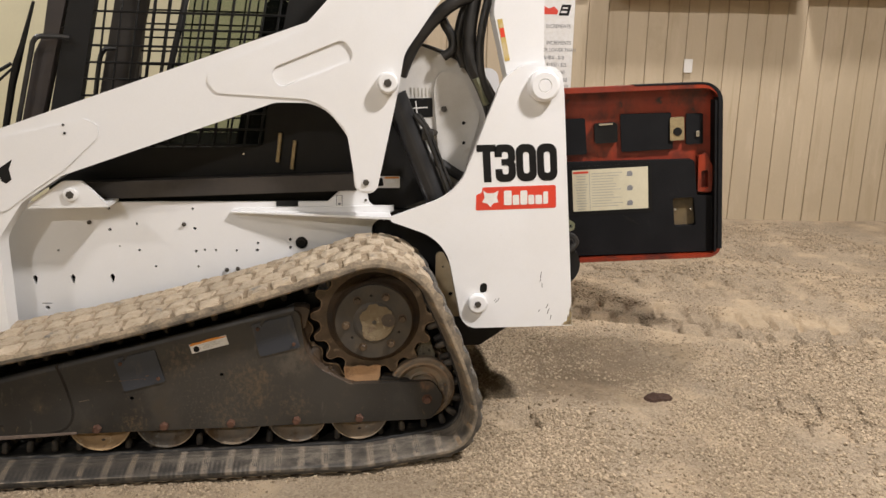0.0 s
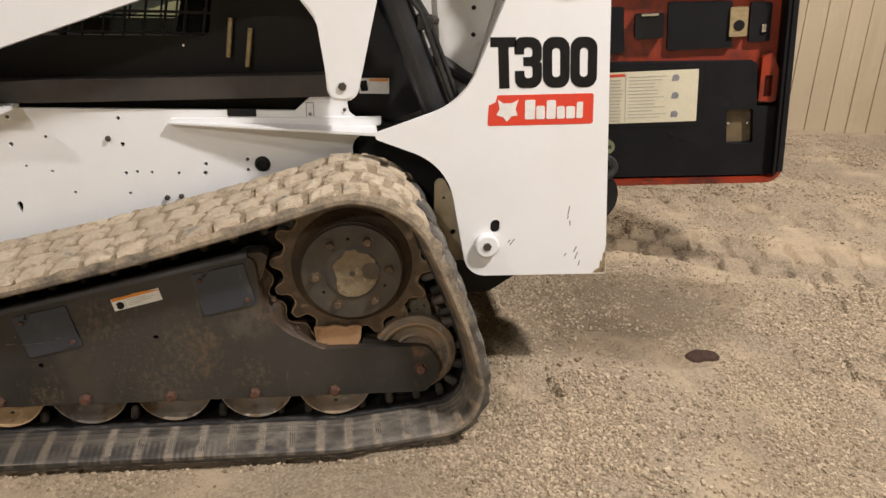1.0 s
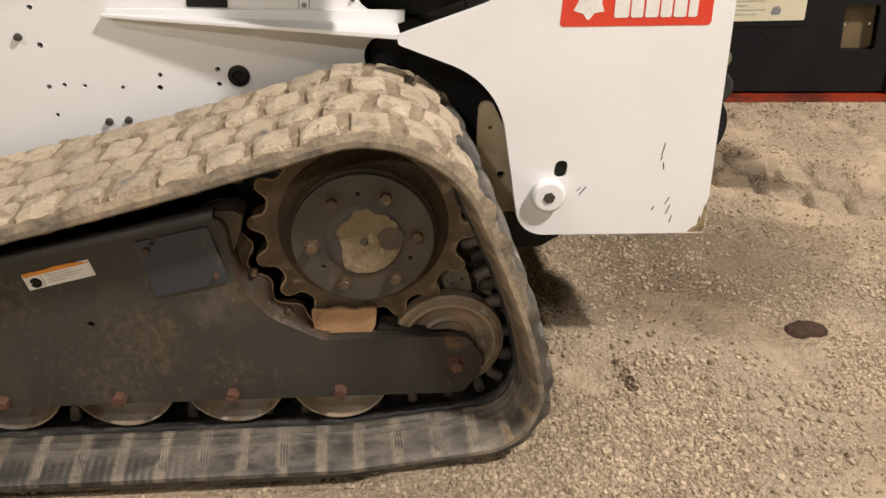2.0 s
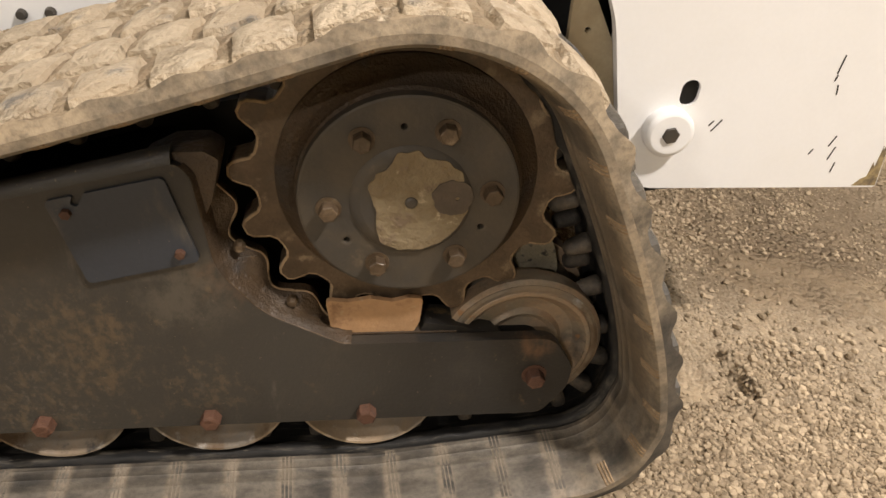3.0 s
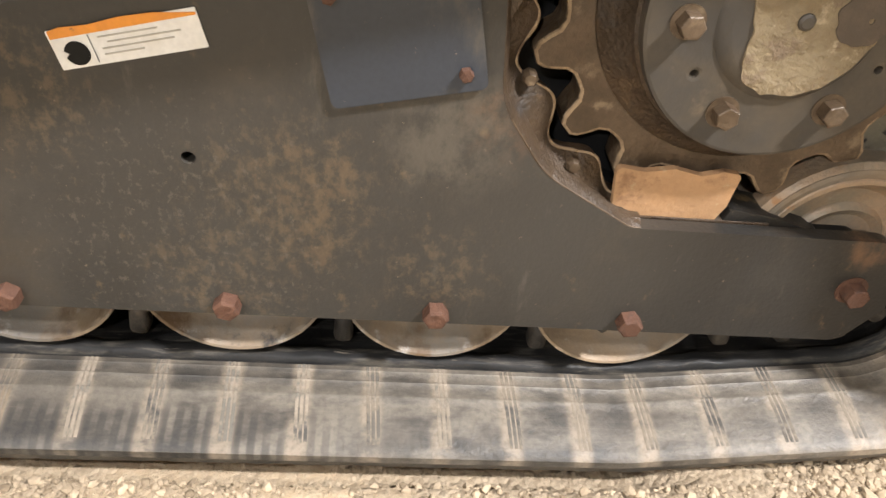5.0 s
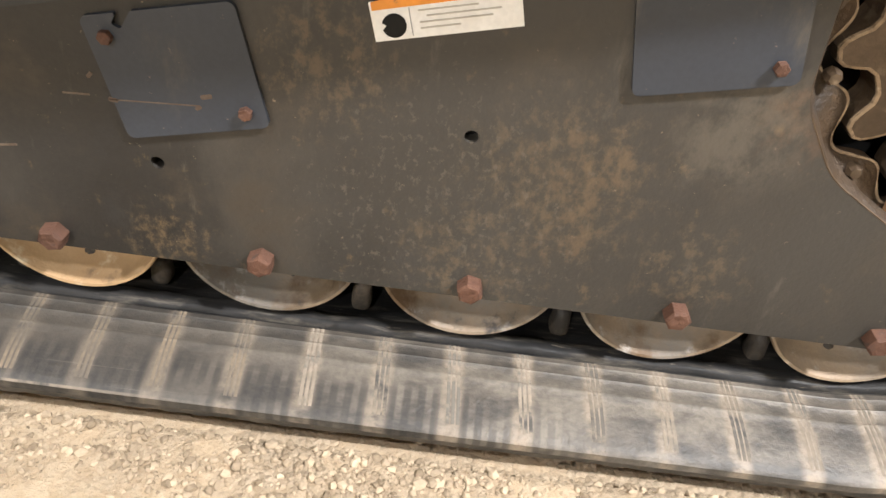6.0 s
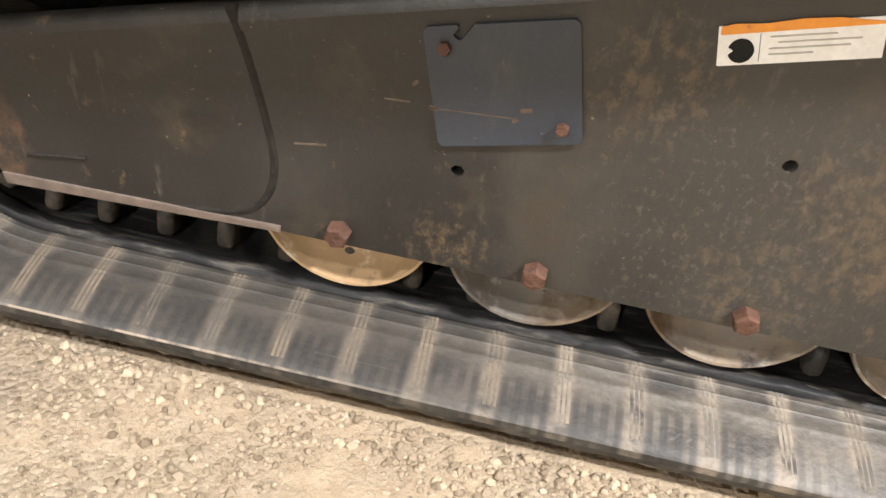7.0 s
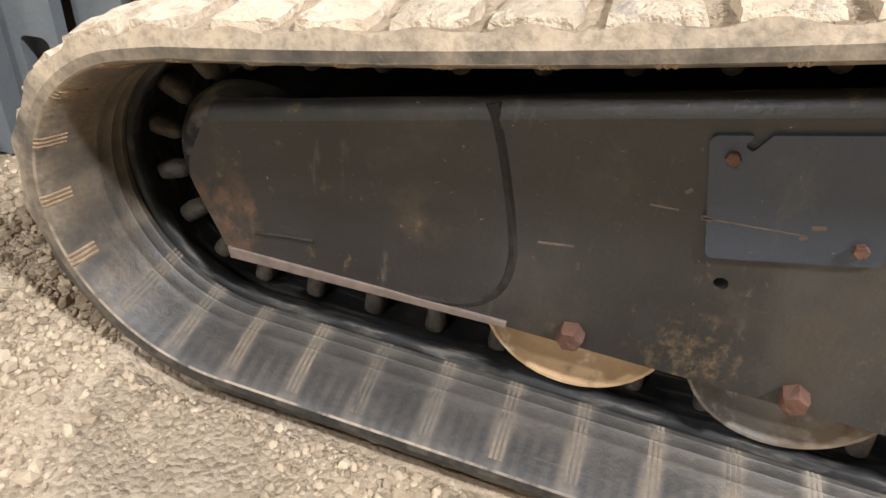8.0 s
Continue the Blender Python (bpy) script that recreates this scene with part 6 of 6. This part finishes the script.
part("grab_handle", tube(curve_points([(-1.16, KY - 0.02, 1.582), (-1.25, KY - 0.05, 1.583), (-1.280, KY - 0.05, 1.565), (-1.295, KY - 0.05, 1.52), (-1.370, KY - 0.05, 1.25)], 6), 0.010, 8), HOSE, cab)
part("door_edge", plate(rounded([(-1.395, 1.18, 0.01), (-1.325, 1.18, 0.01), (-1.100, 1.95, 0.01), (-1.165, 1.95, 0.01), (-1.232, 1.72, 0.01), (-1.262, 1.59, 0.02), (-1.302, 1.52, 0.02)]), KY, KY + 0.06, bevel=0.004), surface("brown_black_door_edge", (0.030, 0.022, 0.019), (0.020, 0.016, 0.015), 8, 0.5), cab)
part("wiper_arm", tube([(-1.443, KY, 1.21), (-1.395, KY, 1.40), (-1.371, KY, 1.475), (-1.342, KY, 1.551), (-1.284, KY, 1.714)], [0.013, 0.014, 0.016, 0.011, 0.006], 8), BLACK, cab)
part("wiper_arm", tube([(-1.50, KY, 1.415), (-1.440, KY, 1.450), (-1.391, KY, 1.479)], 0.007, 8), BLACK, cab)
part("wiper_arm", tube([(-1.50, KY, 1.375), (-1.440, KY, 1.416), (-1.389, KY, 1.460)], 0.005, 8), BLACK, cab)
for bx, bz, ln in ((-0.376, 1.158, 0.12), (-0.318, 1.128, 0.12)):
    part("gas_strut", tube([(bx - 0.006, KY - 0.02, bz - ln / 2), (bx + 0.010, KY - 0.02, bz + ln / 2)], 0.008, 8), BRASS, cab, "yellowed thin metal strut")
part("cab_bolt", lathe([(0, -0.005), (0.004, -0.005), (0.005, 0)], -0.52, 1.13, 10), CHROME, cab).matrix_basis = pose(0, KY, 0)

# ---- tailgate, swung open on the far tower ----
gate_pose = pose(0.87, 1.45, 0.40, 0, 0, math.degrees(math.atan2(-0.29, 1.13))) @ pose(0, 0, 0, 0, -5.2, 0)
gate = part("tailgate", plate(rounded([(0.06, 0.0, 0.02), (1.155, 0.0, 0.07), (1.155, 0.955, 0.11), (0.06, 0.985, 0.02)]), 0.030, 0.110, bevel=0.018, seg=3), ORANGE, loader, "open orange-red steel tailgate with black foam lining")
gate.matrix_basis = gate_pose
rim = rounded([(0.06, 0.0, 0.02), (1.155, 0.0, 0.07), (1.155, 0.955, 0.11), (0.06, 0.985, 0.02)])
part("rim", plate(rim, -0.085, 0.0295, holes=[rounded([(0.09, 0.018, 0.02), (1.138, 0.016, 0.05), (1.138, 0.925, 0.08), (0.09, 0.955, 0.02)])], bevel=0.006), ORANGE, gate)
part("dark_edge", plate(rounded([(1.134, 0.05, 0.0), (1.158, 0.05, 0.0), (1.158, 0.956, 0.108), (0.70, 0.970, 0), (0.70, 0.962, 0), (1.134, 0.944, 0.09)]), -0.088, 0.112, bevel=0.003), FOAM, gate)
part("liner", plate(rounded([(0.10, 0.030, 0.02), (1.137, 0.024, 0.04), (1.137, 0.340, 0.02), (1.035, 0.345, 0.01), (1.020, 0.545, 0.02), (0.10, 0.575, 0.02)]), -0.032, 0.028, holes=[rounded([(0.915, 0.175, 0.015), (1.030, 0.175, 0.015), (1.020, 0.335, 0.015), (0.905, 0.335, 0.015)])], bevel=0.010, seg=3), FOAM, gate, "black foam liner panel")
part("liner_hollow", box(0.90, 1.035, 0.012, 0.0285, 0.17, 0.34, 0.0), surface("tarnished_plate", (0.17, 0.125, 0.065), (0.10, 0.08, 0.05), 14, 0.6, 0.2, bump=0.1), gate)
# black strip added to darken the rim's lit right inner wall
part("side_liner", box(1.118, 1.1335, -0.080, 0.029, 0.03, 0.86, 0.002), FOAM, gate)
for hx in (0.925, 1.012):
    part("rivet", lathe([(0, 0.004), (0.007, 0.006), (0.008, 0.012)], hx, 0.262, 8), CHROME, gate)
part("foam_pad", plate(rounded([(0.10, 0.605, 0.01), (0.445, 0.605, 0.01), (0.440, 0.805, 0.01), (0.10, 0.815, 0.01)]), 0.004, 0.0295, bevel=0.006), FOAM, gate)
part("foam_pad", plate(rounded([(0.635, 0.605, 0.01), (0.915, 0.605, 0.01), (0.905, 0.805, 0.01), (0.632, 0.815, 0.01)]), 0.004, 0.0295, bevel=0.006), FOAM, gate)
part("foam_pad", plate(rounded([(0.985, 0.625, 0.01), (1.075, 0.625, 0.01), (1.075, 0.790, 0.01), (0.985, 0.795, 0.01)]), 0.004, 0.0295, bevel=0.006), FOAM, gate)
latch = part("latch_box", plate(tilted(0.550, 0.718, 0.125, 0.110, 0, 0.015), -0.030, 0.029, bevel=0.010, seg=3), BLACK, gate, "black latch box")
part("latch_tab", plate(tilted(0.550, 0.767, 0.075, 0.010, 0, 0.003), -0.036, -0.0301, bevel=0.002), CHROME, latch)
strike = part("striker", plate(tilted(0.935, 0.715, 0.075, 0.125, 0, 0.006), -0.010, 0.029, bevel=0.003), BRASS, gate, "yellowed striker plate")
# black disc stands in for the dark inside of the striker's hole
part("strike_hole", lathe([(0, -0.015), (0.022, -0.015), (0.024, -0.010)], 0.937, 0.70, 16), INK, strike)
part("hinge_bracket", plate(rounded([(1.040, 0.365, 0.01), (1.115, 0.360, 0.01), (1.120, 0.50, 0.01), (1.085, 0.58, 0.01), (1.045, 0.56, 0.01)]), -0.028, 0.029, holes=[rounded([(1.06, 0.385, 0.006), (1.095, 0.385, 0.006), (1.095, 0.48, 0.006), (1.06, 0.48, 0.006)])], bevel=0.004), ORANGE, gate)
part("clip", box(1.035, 1.055, -0.006, 0.005, 0.665, 0.700, 0.003), CHROME, gate)
lab = part("instruction_label", plate(tilted(0.565, 0.405, 0.415, 0.235, 0, 0.004), -0.035, -0.0325), PAPER, gate, "cream instruction label with faded print")
part("label_frame", plate(tilted(0.565, 0.405, 0.455, 0.275, 0, 0.006), -0.0342, -0.0322, holes=[tilted(0.565, 0.405, 0.417, 0.237, 0, 0.004)]), INK, gate)
part("label_head", plate(tilted(0.405, 0.508, 0.085, 0.012, 0, 0), -0.0362, -0.0351), RED, lab)
part("divider", plate(tilted(0.452, 0.405, 0.003, 0.225, 0, 0), -0.0362, -0.0351), FAINT_INK, lab)
rl = random.Random(8)
for k in range(13):
    z = 0.498 - 0.0155 * k
    part("printed_line", plate(tilted(0.405, z - 0.012, rl.uniform(0.045, 0.075), 0.004, 0, 0), -0.0362, -0.0351), FAINT_INK, lab)
    w_ = rl.uniform(0.10, 0.17)
    part("printed_line", plate(tilted(0.465 + w_ / 2, z, w_, 0.0035, 0, 0), -0.0362, -0.0351), FAINT_INK, lab)
for z in (0.49, 0.41, 0.325):
    part("small_picture", plate(rounded([(0.655, z - 0.016, 0.004), (0.685, z - 0.016, 0.004), (0.69, z, 0.004), (0.68, z + 0.014, 0.004), (0.66, z + 0.010, 0.004)]), -0.0362, -0.0351), GREY_INK, lab)
part("torn_slit", plate(rounded([(0.630, 0.255, 0.0), (0.66, 0.240, 0.01), (0.715, 0.205, 0.0), (0.735, 0.190, 0.0), (0.70, 0.203, 0.01), (0.655, 0.225, 0.01)]), -0.0336, -0.0322), INK, gate)

# ---- oil spot, pebble and attachment in front ----
bm = bmesh.new()
hub_v = bm.verts.new((1.34, 0.40, ground_height(1.34, 0.40) + 0.013))
prev = [hub_v]
for q, rad in enumerate((0.45, 0.8, 1.0)):
    row = []
    for k in range(28):
        a = 2 * math.pi * k / 28
        r = rad * (1 + 0.35 * noise.noise((math.cos(a) * 1.6, math.sin(a) * 1.6, 3.7)))
        x, y = 1.34 + 0.075 * r * math.cos(a), 0.40 + 0.045 * r * math.sin(a)
        row.append(bm.verts.new((x, y, ground_height(x, y) + (0.013, 0.012, -0.003)[q])))
    for k in range(28):
        if len(prev) == 1:
            bm.faces.new((hub_v, row[k], row[(k + 1) % 28]))
        else:
            bm.faces.new((prev[k], row[k], row[(k + 1) % 28], prev[(k + 1) % 28]))
    prev = row
tagged(part("oil_spot", bm, surface("dark_oil", (0.050, 0.028, 0.020), (0.075, 0.046, 0.033), 40, 0.85, bump=0.6, spec=0.2)), "dark oily clod pressed into the dirt", "oil spot")

att = thing("grey_attachment", "blue-grey steel attachment with slotted upright plates", "attachment")
part("upright", plate(rounded([(-0.42, 0.0, 0.01), (0.02, 0.0, 0.01), (0.02, 0.62, 0.03), (-0.42, 0.62, 0.03)]), 0, 0.03, holes=[rounded([(-0.055, 0.115, 0.015), (0.0, 0.115, 0.015), (0.0, 0.215, 0.015), (-0.055, 0.215, 0.015)])], bevel=0.004), ATTACH, att)
part("upright", plate(rounded([(0.024, 0.0, 0.01), (0.120, 0.0, 0.01), (0.120, 0.62, 0.03), (0.024, 0.62, 0.03)]), 0.05, 0.08, bevel=0.004), ATTACH, att)
part("rib_plate", plate(rounded([(-0.13, 0.0, 0.01), (-0.085, 0.0, 0.01), (-0.085, 0.60, 0.01), (-0.13, 0.60, 0.01)]), -0.05, -0.0005, bevel=0.004), ATTACH, att)
part("back_sheet", plate(rounded([(-1.0, 0.0, 0.02), (0.6, 0.0, 0.02), (0.6, 0.60, 0.03), (-1.0, 0.60, 0.03)]), 0.14, 0.17, bevel=0.006), DARK_BAR, att)
part("skid_shoe", plate(rounded([(-0.60, -0.01, 0.02), (-0.10, -0.01, 0.06), (-0.16, 0.10, 0.05), (-0.60, 0.13, 0.02)]), -0.26, -0.055, bevel=0.012, seg=3), CYL, att, "dark blue-black rounded skid shoe")
att.matrix_basis = pose(-2.02, 0.30, 0.0, 0, 0, 8)

# no piece lies deeper than thing, part and sub-part
for ob in list(bpy.data.objects):
    while ob.parent and ob.parent.parent and ob.parent.parent.parent:
        ob.matrix_basis = ob.parent.matrix_basis @ ob.matrix_basis
        ob.parent = ob.parent.parent
